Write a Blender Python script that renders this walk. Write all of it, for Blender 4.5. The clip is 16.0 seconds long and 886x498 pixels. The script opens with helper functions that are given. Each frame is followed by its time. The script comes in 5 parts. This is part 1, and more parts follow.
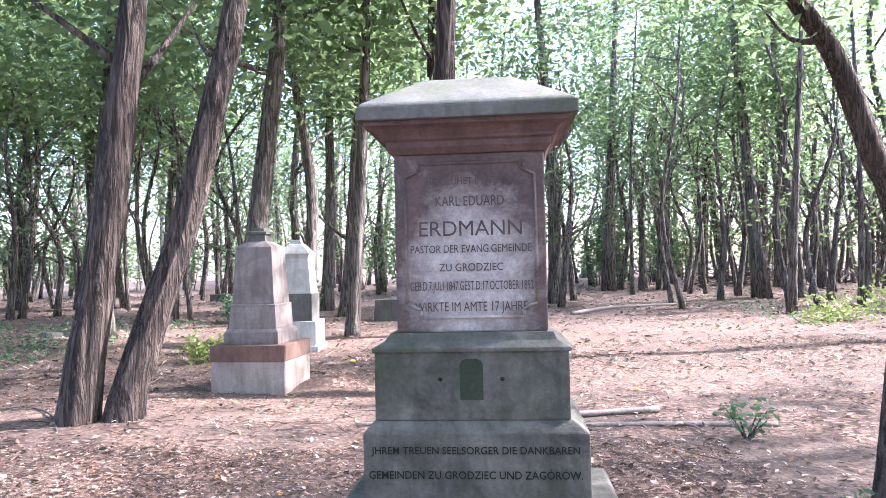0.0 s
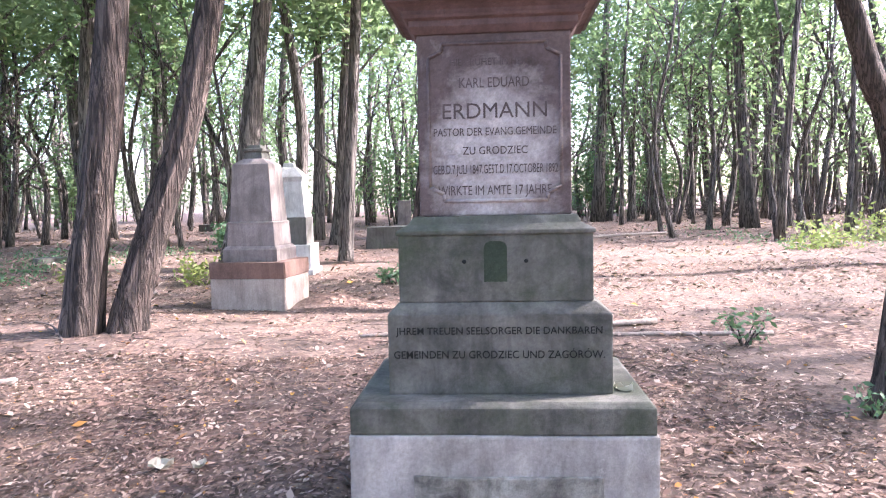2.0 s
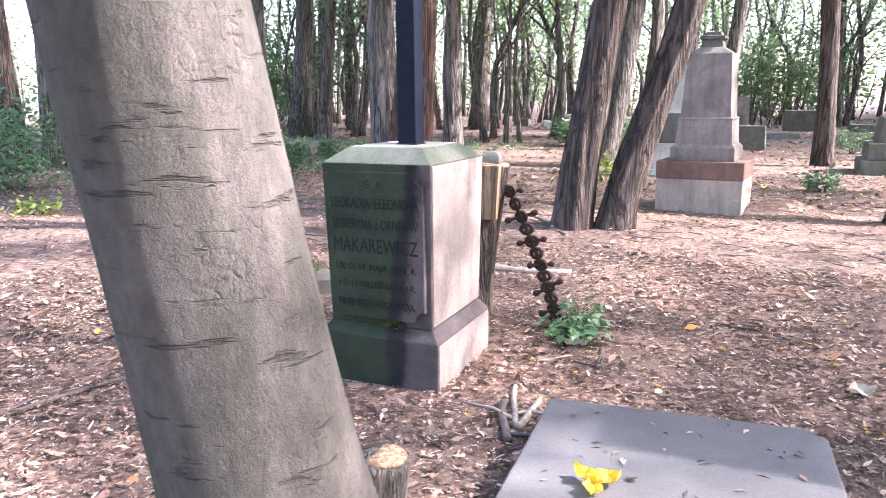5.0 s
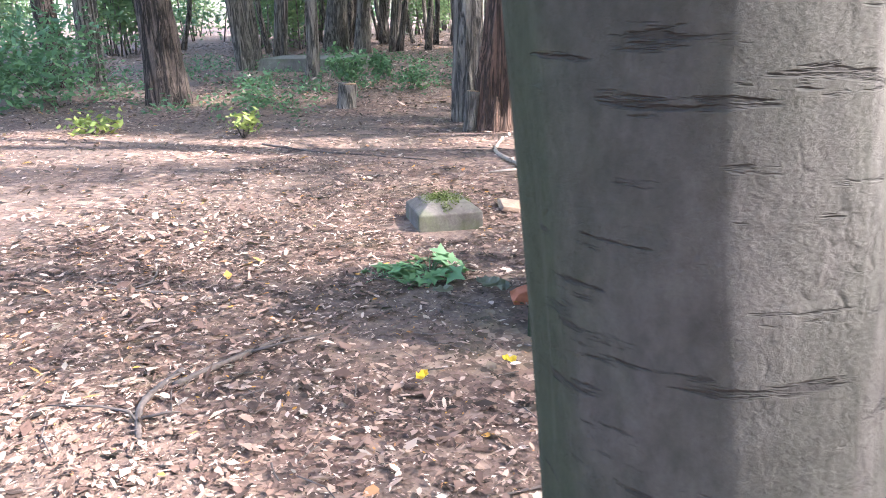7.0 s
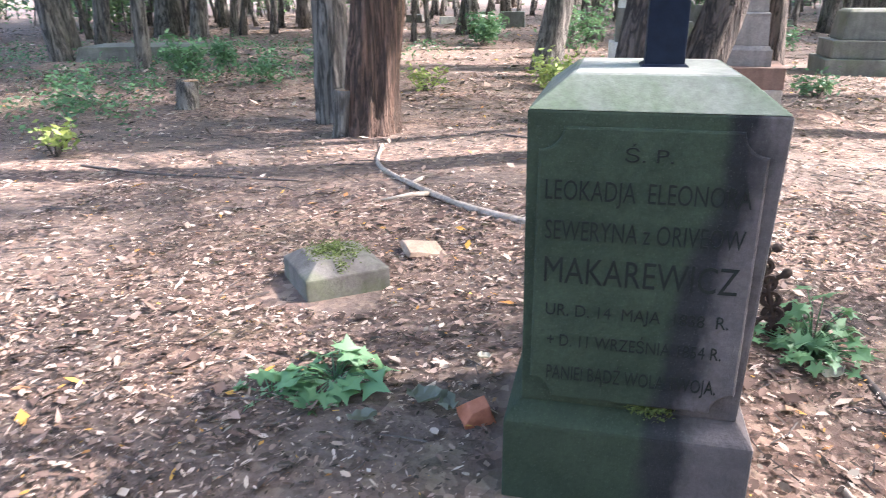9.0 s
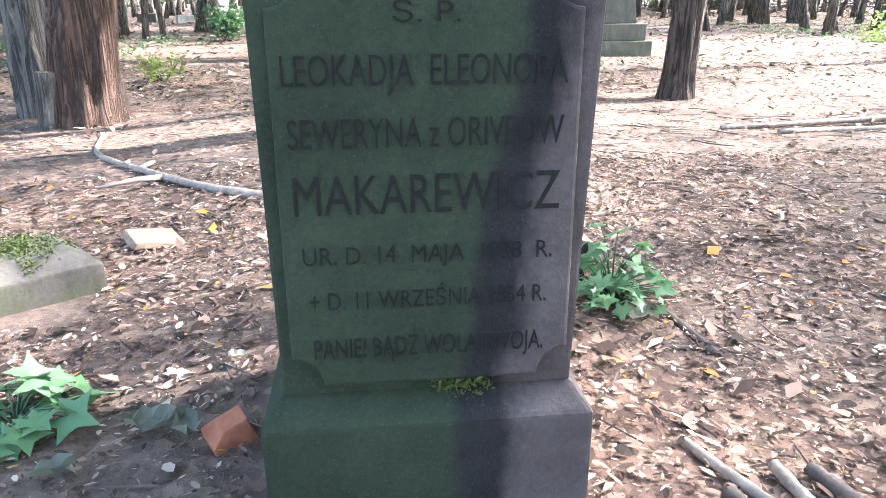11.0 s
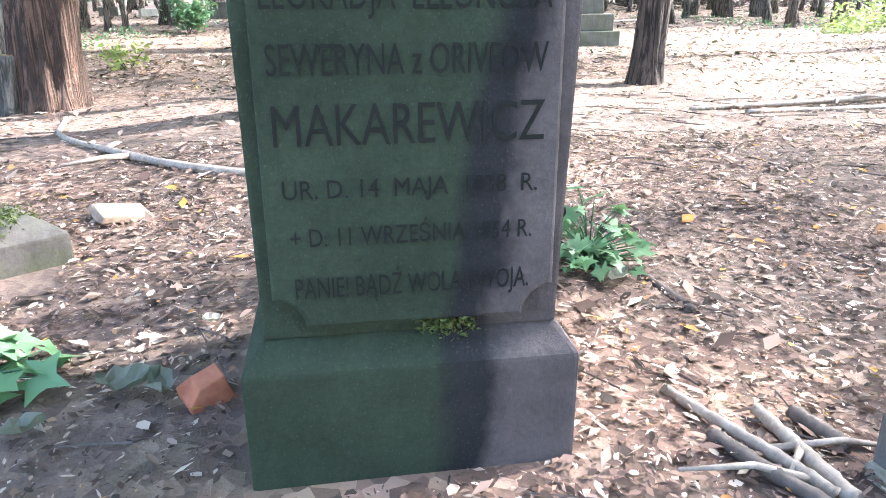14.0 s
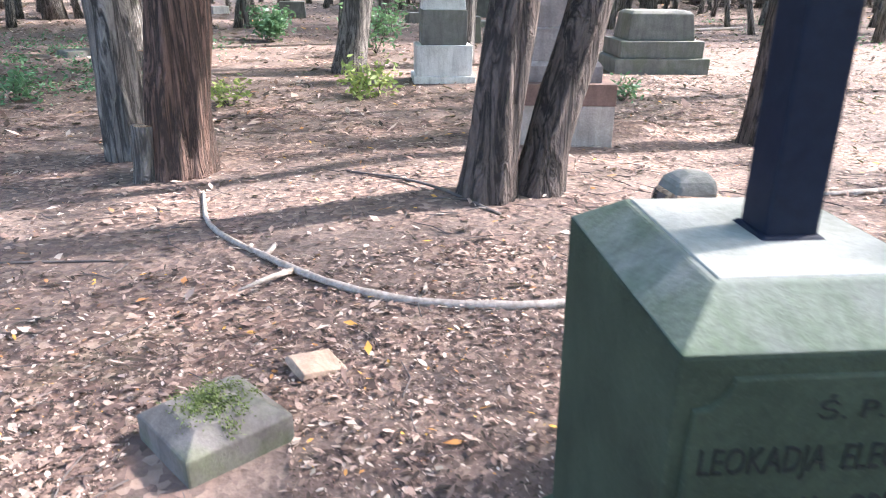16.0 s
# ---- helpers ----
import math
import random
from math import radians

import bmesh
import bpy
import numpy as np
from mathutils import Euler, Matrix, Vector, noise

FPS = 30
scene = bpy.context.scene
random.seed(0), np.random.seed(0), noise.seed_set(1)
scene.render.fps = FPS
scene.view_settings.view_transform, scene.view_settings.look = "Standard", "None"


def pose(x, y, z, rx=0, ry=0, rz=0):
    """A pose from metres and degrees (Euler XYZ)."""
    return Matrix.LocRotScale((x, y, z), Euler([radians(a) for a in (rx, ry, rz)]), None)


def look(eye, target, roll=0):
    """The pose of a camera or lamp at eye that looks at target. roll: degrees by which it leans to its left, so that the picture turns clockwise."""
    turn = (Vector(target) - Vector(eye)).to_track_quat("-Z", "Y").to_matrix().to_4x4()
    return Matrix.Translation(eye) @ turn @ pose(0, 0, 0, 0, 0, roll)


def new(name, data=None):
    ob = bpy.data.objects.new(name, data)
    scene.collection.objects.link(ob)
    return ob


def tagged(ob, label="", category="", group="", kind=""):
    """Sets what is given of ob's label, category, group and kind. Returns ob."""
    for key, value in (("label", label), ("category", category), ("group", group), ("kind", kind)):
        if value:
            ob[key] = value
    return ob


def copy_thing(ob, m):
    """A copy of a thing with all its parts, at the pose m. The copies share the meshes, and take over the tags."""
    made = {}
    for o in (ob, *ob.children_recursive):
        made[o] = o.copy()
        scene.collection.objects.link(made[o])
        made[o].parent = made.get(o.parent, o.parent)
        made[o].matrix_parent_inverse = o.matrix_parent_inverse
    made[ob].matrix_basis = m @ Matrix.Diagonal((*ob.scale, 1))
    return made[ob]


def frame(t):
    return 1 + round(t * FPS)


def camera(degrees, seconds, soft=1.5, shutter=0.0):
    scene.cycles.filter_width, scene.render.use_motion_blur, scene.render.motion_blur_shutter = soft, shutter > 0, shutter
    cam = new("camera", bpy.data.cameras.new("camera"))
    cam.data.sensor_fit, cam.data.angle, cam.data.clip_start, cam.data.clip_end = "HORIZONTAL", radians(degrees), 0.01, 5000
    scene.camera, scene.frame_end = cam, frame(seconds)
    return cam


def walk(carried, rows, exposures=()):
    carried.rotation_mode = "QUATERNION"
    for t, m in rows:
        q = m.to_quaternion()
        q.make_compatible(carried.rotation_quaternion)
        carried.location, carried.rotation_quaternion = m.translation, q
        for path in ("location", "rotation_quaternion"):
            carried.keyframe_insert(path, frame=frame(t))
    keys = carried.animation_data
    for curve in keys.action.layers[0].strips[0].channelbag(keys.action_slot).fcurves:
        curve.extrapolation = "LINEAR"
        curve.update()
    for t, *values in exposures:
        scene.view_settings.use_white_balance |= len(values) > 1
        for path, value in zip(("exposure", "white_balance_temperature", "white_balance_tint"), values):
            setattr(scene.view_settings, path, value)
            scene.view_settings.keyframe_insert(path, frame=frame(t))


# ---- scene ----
cam = camera(64.0, 16.0, soft=0.5, shutter=0.2)
EXPOSURE = 2.98
# seconds, stops, white balance and tint of the camera's own automatic settings
EXPOSURES = [(0.0, -0.13, 5900, 25), (1.5, -0.1, 5950, 26), (2.5, 0.05, 6250, 29), (5.0, 0.08, 6250, 27), (7.5, 0.04, 6150, 17), (9.0, 0.03, 6150, 17), (10.2, 0.25, 6100, 15), (12.3, 0.6, 6000, 12), (14.0, 0.6, 6000, 12), (15.0, 0.3, 6000, 16), (16.0, 0.0, 6000, 17)]
PATH = [
    (0, (0.306, -1.115, 1.451), (0.315, 0.885, 1.5), -1.3),
    (0.5, (0.302, -1.103, 1.44), (0.329, 0.896, 1.49), -1.1),
    (1, (0.3, -1.091, 1.429), (0.34, 0.908, 1.47), -1.0),
    (1.5, (0.292, -1.085, 1.311), (0.334, 0.915, 1.331), -1.2),
    (2, (0.154, -1.102, 1.247), (0.197, 0.893, 1.113), -1.2),
    (2.5, (-0.172, -1.138, 1.255), (-0.302, 0.844, 1.013), -0.9),
    (3, (-0.629, -1.249, 1.274), (-0.951, 0.704, 0.988), -0.6),
    (3.5, (-0.958, -1.265, 1.229), (-1.409, 0.656, 0.904), -0.8),
    (4, (-1.348, -1.12, 1.238), (-1.874, 0.774, 0.872), -0.2),
    (4.5, (-1.627, -1.053, 1.22), (-2.235, 0.813, 0.836), -0.2),
    (5, (-1.944, -1.051, 1.252), (-2.609, 0.791, 0.844), -0.5),
    (7.5, (-3.192, -0.623, 1.154), (-3.877, 1.137, 0.496), -0.6),
    (8, (-3.414, -0.488, 1.196), (-4.07, 1.277, 0.522), -0.3),
    (8.5, (-3.471, -0.095, 1.2), (-4.03, 1.7, 0.518), -0.6),
    (9, (-3.463, 0.205, 1.224), (-3.765, 2.063, 0.548), -0.4),
    (9.5, (-3.485, 0.424, 1.187), (-3.53, 2.306, 0.51), -0.8),
    (10, (-3.433, 0.643, 1.049), (-3.27, 2.519, 0.374), -0.7),
    (12.5, (-3.445, 0.672, 0.867), (-3.065, 2.523, 0.212), -0.2),
    (13, (-3.452, 0.679, 0.845), (-3.061, 2.528, 0.189), -0.2),
    (13.5, (-3.457, 0.67, 0.828), (-3.056, 2.517, 0.171), -0.1),
    (14, (-3.458, 0.655, 0.812), (-3.049, 2.494, 0.139), -0.2),
    (14.5, (-3.527, 0.529, 0.943), (-3.111, 2.354, 0.239), -0.2),
    (15, (-3.695, 0.413, 1.247), (-3.288, 2.235, 0.531), -0.2),
    (15.5, (-3.795, 0.573, 1.392), (-3.432, 2.402, 0.669), 0.2),
    (16, (-3.979, 0.967, 1.471), (-3.693, 2.811, 0.753), 0.5),
]
walk(cam, [(t, look(eye, target, roll)) for t, eye, target, roll in PATH], [(t, EXPOSURE + e, k, c) for t, e, k, c in EXPOSURES])

# ---- light ----
SUN = Vector((0.74, 0.14, 0.66)).normalized()
world = bpy.data.worlds.new("sky")
scene.world = world
world.use_nodes = True
wn = world.node_tree.nodes
sky = wn.new("ShaderNodeTexSky")
sky.sky_type = 'NISHITA'
sky.sun_disc = False
sky.sun_elevation = math.asin(SUN.z)
sky.sun_rotation = math.atan2(SUN.x, SUN.y)
sky.air_density, sky.dust_density, sky.ozone_density = 1.0, 2.5, 1.0
wn["Background"].inputs["Strength"].default_value = 0.15
world.node_tree.links.new(sky.outputs[0], wn["Background"].inputs["Color"])
sun_lamp = new("sun", bpy.data.lights.new("sun", 'SUN'))
sun_lamp.data.energy = 3.0
sun_lamp.data.angle = radians(1.0)
sun_lamp.data.color = (1.0, 0.95, 0.86)
sun_lamp.matrix_world = look(SUN * 60, (0, 0, 0))

# places on the ground that direct sun reaches through gaps in the canopy: x, y, radius
SUN_SPOTS = [(-9.4, 4.0, 1.0), (-8.2, 4.4, 0.9), (-7.2, 4.7, 0.7), (-4.8, 0.30, 0.55), (-4.35, 0.1, 0.5), (-5.4, 0.1, 0.7),
             (-5.0, 6.1, 0.6), (-4.2, 5.5, 0.45), (6.5, 22.0, 1.6), (9.5, 23.0, 1.5), (4.5, 18.5, 0.9), (3.4, 12.5, 0.7), (-4.6, -0.6, 0.6),
             (-6.3, 5.3, 0.5), (-2.4, 3.9, 0.35), (0.9, 6.7, 0.4)]


# ---- materials ----
def shade(name, rough=0.85, metal=0.0):
    m = bpy.data.materials.new(name)
    m.use_nodes = True
    nt = m.node_tree
    b = nt.nodes["Principled BSDF"]
    b.inputs["Roughness"].default_value = rough
    b.inputs["Metallic"].default_value = metal
    return m, nt, b


def noise_tex(nt, co, scale, detail=6, rough=0.6, dist=0.0):
    n = nt.nodes.new("ShaderNodeTexNoise")
    n.inputs["Scale"].default_value = scale
    n.inputs["Detail"].default_value = detail
    n.inputs["Roughness"].default_value = rough
    n.inputs["Distortion"].default_value = dist
    if co is not None:
        nt.links.new(co, n.inputs["Vector"])
    return n.outputs["Fac"]


def ramp(nt, fac, *stops):
    r = nt.nodes.new("ShaderNodeValToRGB")
    e = r.color_ramp.elements
    while len(e) < len(stops):
        e.new(0.5)
    for k, (p, c) in zip(e, stops):
        k.position = p
        k.color = (*c, 1) if len(c) == 3 else (c[0], c[0], c[0], 1)
    nt.links.new(fac, r.inputs[0])
    return r.outputs[0]


def mix(nt, fac, a, b, mode='MIX'):
    n = nt.nodes.new("ShaderNodeMix")
    n.data_type, n.blend_type = 'RGBA', mode
    for sock, v in ((n.inputs[0], fac), (n.inputs[6], a), (n.inputs[7], b)):
        if isinstance(v, (int, float)):
            sock.default_value = v
        elif isinstance(v, tuple):
            sock.default_value = (*v, 1)
        else:
            nt.links.new(v, sock)
    return n.outputs[2]


def bump(nt, b, height, strength=0.4, dist=0.01):
    n = nt.nodes.new("ShaderNodeBump")
    n.inputs["Strength"].default_value = strength
    n.inputs["Distance"].default_value = dist
    nt.links.new(height, n.inputs["Height"])
    nt.links.new(n.outputs[0], b.inputs["Normal"])


def coords(nt, scale=(1, 1, 1), kind="Object"):
    if kind == "World":
        g = nt.nodes.new("ShaderNodeNewGeometry")
        src = g.outputs["Position"]
    else:
        src = nt.nodes.new("ShaderNodeTexCoord").outputs[kind]
    mp = nt.nodes.new("ShaderNodeMapping")
    mp.inputs["Scale"].default_value = scale
    nt.links.new(src, mp.inputs["Vector"])
    return mp.outputs[0]


def island(nt):
    return nt.nodes.new("ShaderNodeNewGeometry").outputs["Random Per Island"]


def stone(name, light, dark, moss=None, moss_at=0.55, grain=60, patch=2.2, rough=0.9, relief=0.35, streak=True):
    """Weathered stone: light and dark patches, upright streaks, fine grain, moss."""
    m, nt, b = shade(name, rough)
    co = coords(nt)
    col = ramp(nt, noise_tex(nt, co, patch, 8, 0.65, 0.6), (0.30, dark), (0.66, light))
    if streak:
        st = noise_tex(nt, coords(nt, (9, 9, 1.2)), 1.6, 5, 0.6)
        col = mix(nt, ramp(nt, st, (0.45, (0.0,)), (0.75, (0.55,))), col, tuple(c * 0.62 for c in dark))
    if moss:
        mm = ramp(nt, noise_tex(nt, co, 1.7, 7, 0.7, 0.4), (moss_at - 0.1, (0.0,)), (moss_at + 0.12, (0.85,)))
        col = mix(nt, mm, col, moss)
    fine = noise_tex(nt, co, grain, 4, 0.7)
    col = mix(nt, 0.45, col, ramp(nt, fine, (0.3, (0.35,)), (0.7, (0.75,))), 'OVERLAY')
    lich = noise_tex(nt, co, 17, 5, 0.75)
    col = mix(nt, ramp(nt, lich, (0.66, (0.0,)), (0.74, (0.4,))), col, tuple(min(1, c * 1.6) for c in light))
    nt.links.new(col, b.inputs["Base Color"])
    bump(nt, b, mix(nt, 0.5, fine, noise_tex(nt, co, 11, 8, 0.7)), relief, 0.012)
    return m


def bark(name, dark, light, along=1.3, across=14, relief=1.0, green=None):
    m, nt, b = shade(name, 0.95)
    co = coords(nt, (across, across, along))
    ridges = noise_tex(nt, co, 0.8, 5, 0.6, 0.7)
    plates = ramp(nt, ridges, (0.30, (0.35,)), (0.40, (1.0,)), (0.485, (0.0,)), (0.53, (0.0,)), (0.62, (1.0,)), (0.74, (0.3,)))
    broad = noise_tex(nt, coords(nt), 1.1, 4, 0.6)
    fine = noise_tex(nt, coords(nt, (60, 60, 12)), 1.0, 5, 0.7)
    col = mix(nt, plates, dark, light)
    col = mix(nt, ramp(nt, broad, (0.4, (0.0,)), (0.7, (0.5,))), col, tuple(c * 1.35 for c in light), 'MIX')
    col = mix(nt, ramp(nt, ridges, (0.46, (0.0,)), (0.50, (0.8,)), (0.54, (0.0,))), col, tuple(c * 0.6 for c in dark))
    if green:
        gm = ramp(nt, noise_tex(nt, coords(nt), 0.9, 4), (0.45, (0.0,)), (0.65, (0.6,)))
        col = mix(nt, gm, col, green)
    col = mix(nt, 0.55, col, ramp(nt, fine, (0.3, (0.25,)), (0.7, (0.7,))), 'OVERLAY')
    nt.links.new(col, b.inputs["Base Color"])
    bump(nt, b, mix(nt, 0.3, plates, fine), relief, 0.05)
    return m


def leafy(name, stops, glow=0.5, rough=0.6):
    """Leaves: varied from piece to piece, letting light through."""
    m, nt, b = shade(name, rough)
    col = ramp(nt, island(nt), *stops)
    nt.links.new(col, b.inputs["Base Color"])
    tr = nt.nodes.new("ShaderNodeBsdfTranslucent")
    nt.links.new(mix(nt, 0.5, col, (0.30, 0.43, 0.20)), tr.inputs["Color"])
    mx = nt.nodes.new("ShaderNodeMixShader")
    mx.inputs[0].default_value = glow
    nt.links.new(b.outputs[0], mx.inputs[1])
    nt.links.new(tr.outputs[0], mx.inputs[2])
    nt.links.new(mx.outputs[0], nt.nodes["Material Output"].inputs["Surface"])
    return m


def ground_material():
    m, nt, b = shade("leaf_litter_soil", 0.95)
    co = coords(nt, kind="World")
    v = nt.nodes.new("ShaderNodeTexVoronoi")
    v.inputs["Scale"].default_value = 26
    nt.links.new(co, v.inputs["Vector"])
    hue = nt.nodes.new("ShaderNodeSeparateColor")
    nt.links.new(v.outputs["Color"], hue.inputs[0])
    bits = ramp(nt, hue.outputs[0], (0.0, (0.052, 0.030, 0.025)), (0.35, (0.121, 0.070, 0.054)), (0.7, (0.205, 0.125, 0.094)), (1.0, (0.346, 0.245, 0.188)))
    soil = ramp(nt, noise_tex(nt, co, 30, 8, 0.75), (0.3, (0.071, 0.049, 0.040)), (0.7, (0.194, 0.142, 0.118)))
    bare = ramp(nt, noise_tex(nt, co, 0.9, 5, 0.6), (0.42, (0.15,)), (0.62, (0.9,)))
    col = mix(nt, bare, soil, bits)
    tone = noise_tex(nt, co, 0.45, 4, 0.6)
    col = mix(nt, 0.6, col, ramp(nt, tone, (0.3, (0.38,)), (0.7, (0.62,))), 'OVERLAY')
    weeds = ramp(nt, noise_tex(nt, co, 0.22, 6, 0.7), (0.60, (0.0,)), (0.72, (0.45,)))
    col = mix(nt, weeds, col, (0.13, 0.16, 0.06))
    nt.links.new(col, b.inputs["Base Color"])
    bump(nt, b, mix(nt, 0.5, v.outputs["Distance"], noise_tex(nt, co, 45, 6, 0.7)), 0.8, 0.02)
    return m


GROUND = ground_material()
SAND_BASE = stone("mossy_sandstone", (0.165, 0.158, 0.138), (0.038, 0.04, 0.034), (0.045, 0.062, 0.03), 0.55, patch=4.5, relief=0.6)
SAND_LOWER = stone("limewashed_base_stone", (0.42, 0.39, 0.365), (0.17, 0.155, 0.145), None, patch=3.5, relief=0.6)
SAND_RED = stone("red_sandstone_cornice", (0.165, 0.105, 0.098), (0.075, 0.05, 0.047), None, patch=4)
SAND_ROOF = stone("grey_roof_stone", (0.27, 0.26, 0.225), (0.14, 0.13, 0.112), (0.16, 0.18, 0.09), 0.6, streak=False)
OB_STONE = stone("grey_pink_sandstone", (0.31, 0.27, 0.25), (0.125, 0.105, 0.098), None)
OB_PALE = stone("pale_base_stone", (0.45, 0.39, 0.34), (0.22, 0.18, 0.155), None)
OB_BAND = stone("brown_band_stone", (0.24, 0.145, 0.115), (0.12, 0.075, 0.06), None)
WHITE_STONE = stone("white_stone", (0.66, 0.65, 0.62), (0.36, 0.35, 0.33), None)
GREY_STONE = stone("grey_stone", (0.18, 0.175, 0.16), (0.08, 0.078, 0.072), (0.08, 0.095, 0.05), 0.58)
MOSSY_BLOCK = stone("mossy_block_stone", (0.17, 0.15, 0.14), (0.075, 0.066, 0.06), (0.08, 0.10, 0.04), 0.56)
SLAB_STONE = stone("slate_grey_slab_stone", (0.125, 0.125, 0.13), (0.07, 0.07, 0.075), None, grain=90, patch=1.4, streak=False, rough=0.7)
TAN_STONE = stone("tan_broken_stone", (0.34, 0.25, 0.185), (0.19, 0.13, 0.095), None, patch=9, streak=False)
CONCRETE = stone("rough_concrete", (0.40, 0.38, 0.33), (0.06, 0.055, 0.048), None, patch=7, relief=1.0)


def green_stain_stone():
    """Dark stone stained green on one side, a bleached grey band on the other."""
    m, nt, b = shade("green_stained_stone", 0.9)
    b.inputs["Specular IOR Level"].default_value = 0.2
    co = coords(nt)
    sp = nt.nodes.new("ShaderNodeSeparateXYZ")
    nt.links.new(nt.nodes.new("ShaderNodeTexCoord").outputs["Object"], sp.inputs[0])
    wav = noise_tex(nt, coords(nt, (1, 1, 0.6)), 3.0, 5, 0.6)
    slant = nt.nodes.new("ShaderNodeMath")
    slant.operation = 'MULTIPLY_ADD'
    nt.links.new(sp.outputs[2], slant.inputs[0])
    slant.inputs[1].default_value = -0.13
    nt.links.new(sp.outputs[0], slant.inputs[2])
    ad = nt.nodes.new("ShaderNodeMath")
    ad.operation = 'MULTIPLY_ADD'
    nt.links.new(wav, ad.inputs[0])
    ad.inputs[1].default_value = 0.32
    nt.links.new(slant.outputs[0], ad.inputs[2])
    g = ramp(nt, noise_tex(nt, co, 3.5, 7, 0.65), (0.3, (0.022, 0.032, 0.021)), (0.72, (0.050, 0.068, 0.045)))
    d = ramp(nt, noise_tex(nt, co, 4, 6, 0.6), (0.3, (0.014, 0.014, 0.016)), (0.7, (0.031, 0.030, 0.033)))
    p = ramp(nt, noise_tex(nt, co, 5, 7, 0.7), (0.3, (0.062, 0.052, 0.055)), (0.7, (0.135, 0.115, 0.115)))
    k = nt.nodes.new("ShaderNodeMapRange")
    k.inputs[1].default_value, k.inputs[2].default_value = 0.15, 0.32
    nt.links.new(ad.outputs[0], k.inputs[0])
    col = mix(nt, ramp(nt, k.outputs[0], (0.05, (0.0,)), (0.3, (1.0,))), g, d)
    col = mix(nt, ramp(nt, k.outputs[0], (0.55, (0.0,)), (0.8, (1.0,))), col, p)
    fine = noise_tex(nt, co, 85, 4, 0.7)
    col = mix(nt, 0.4, col, ramp(nt, fine, (0.3, (0.35,)), (0.7, (0.7,))), 'OVERLAY')
    speck = noise_tex(nt, coords(nt, (1, 1, 0.7)), 260, 3, 0.6)
    col = mix(nt, ramp(nt, speck, (0.60, (0.0,)), (0.72, (0.30,))), col, (0.16, 0.16, 0.14))
    nt.links.new(col, b.inputs["Base Color"])
    bump(nt, b, mix(nt, 0.5, fine, noise_tex(nt, co, 13, 8, 0.7)), 0.5, 0.01)
    return m


def plate_stone():
    """Dark red sandstone, bleached pale in a blotch over the middle of the plate."""
    m, nt, b = shade("bleached_red_sandstone", 0.92)
    co = coords(nt)
    sp = nt.nodes.new("ShaderNodeMapping")
    sp.inputs["Location"].default_value = (0.0, 0.35, -3.35)
    sp.inputs["Scale"].default_value = (2.9, 1.7, 2.3)
    nt.links.new(nt.nodes.new("ShaderNodeTexCoord").outputs["Object"], sp.inputs[0])
    gr = nt.nodes.new("ShaderNodeTexGradient")
    gr.gradient_type = 'SPHERICAL'
    nt.links.new(sp.outputs[0], gr.inputs[0])
    pale = mix(nt, 0.5, gr.outputs["Fac"], noise_tex(nt, co, 5, 8, 0.7, 0.5))
    dark = ramp(nt, noise_tex(nt, co, 6, 7, 0.7), (0.3, (0.07, 0.05, 0.048)), (0.7, (0.155, 0.115, 0.107)))
    lite = ramp(nt, noise_tex(nt, co, 9, 7, 0.7), (0.3, (0.30, 0.26, 0.25)), (0.65, (0.52, 0.48, 0.46)))
    col = mix(nt, ramp(nt, pale, (0.31, (0.0,)), (0.52, (0.95,))), dark, lite)
    fine = noise_tex(nt, co, 70, 4, 0.7)
    col = mix(nt, 0.5, col, ramp(nt, fine, (0.3, (0.3,)), (0.7, (0.72,))), 'OVERLAY')
    nt.links.new(col, b.inputs["Base Color"])
    bump(nt, b, mix(nt, 0.5, fine, noise_tex(nt, co, 12, 8, 0.7)), 0.4, 0.012)
    return m


SAND_PLATE = plate_stone()
STAINED = green_stain_stone()
STAINED_TOP = stone("green_washed_top_stone", (0.17, 0.175, 0.16), (0.075, 0.088, 0.072), (0.05, 0.08, 0.038), 0.50, patch=3, streak=False)
TOP_PALE = stone("bleached_top_stone", (0.29, 0.29, 0.26), (0.16, 0.17, 0.145), (0.15, 0.19, 0.11), 0.66, patch=3, streak=False)
PALE_SIDE = stone("pale_pinkish_stone", (0.33, 0.285, 0.265), (0.18, 0.15, 0.14), None, patch=3.5)
BARK_ROBINIA = bark("furrowed_brown_bark", (0.026, 0.02, 0.018), (0.155, 0.118, 0.102))
BARK_GREY = bark("grey_bark", (0.065, 0.058, 0.053), (0.27, 0.24, 0.215))
BARK_DARK = bark("dark_wet_bark", (0.058, 0.052, 0.048), (0.25, 0.215, 0.19))
BARK_RED = bark("reddish_stringy_bark", (0.045, 0.027, 0.02), (0.21, 0.125, 0.095), 0.8, 20)
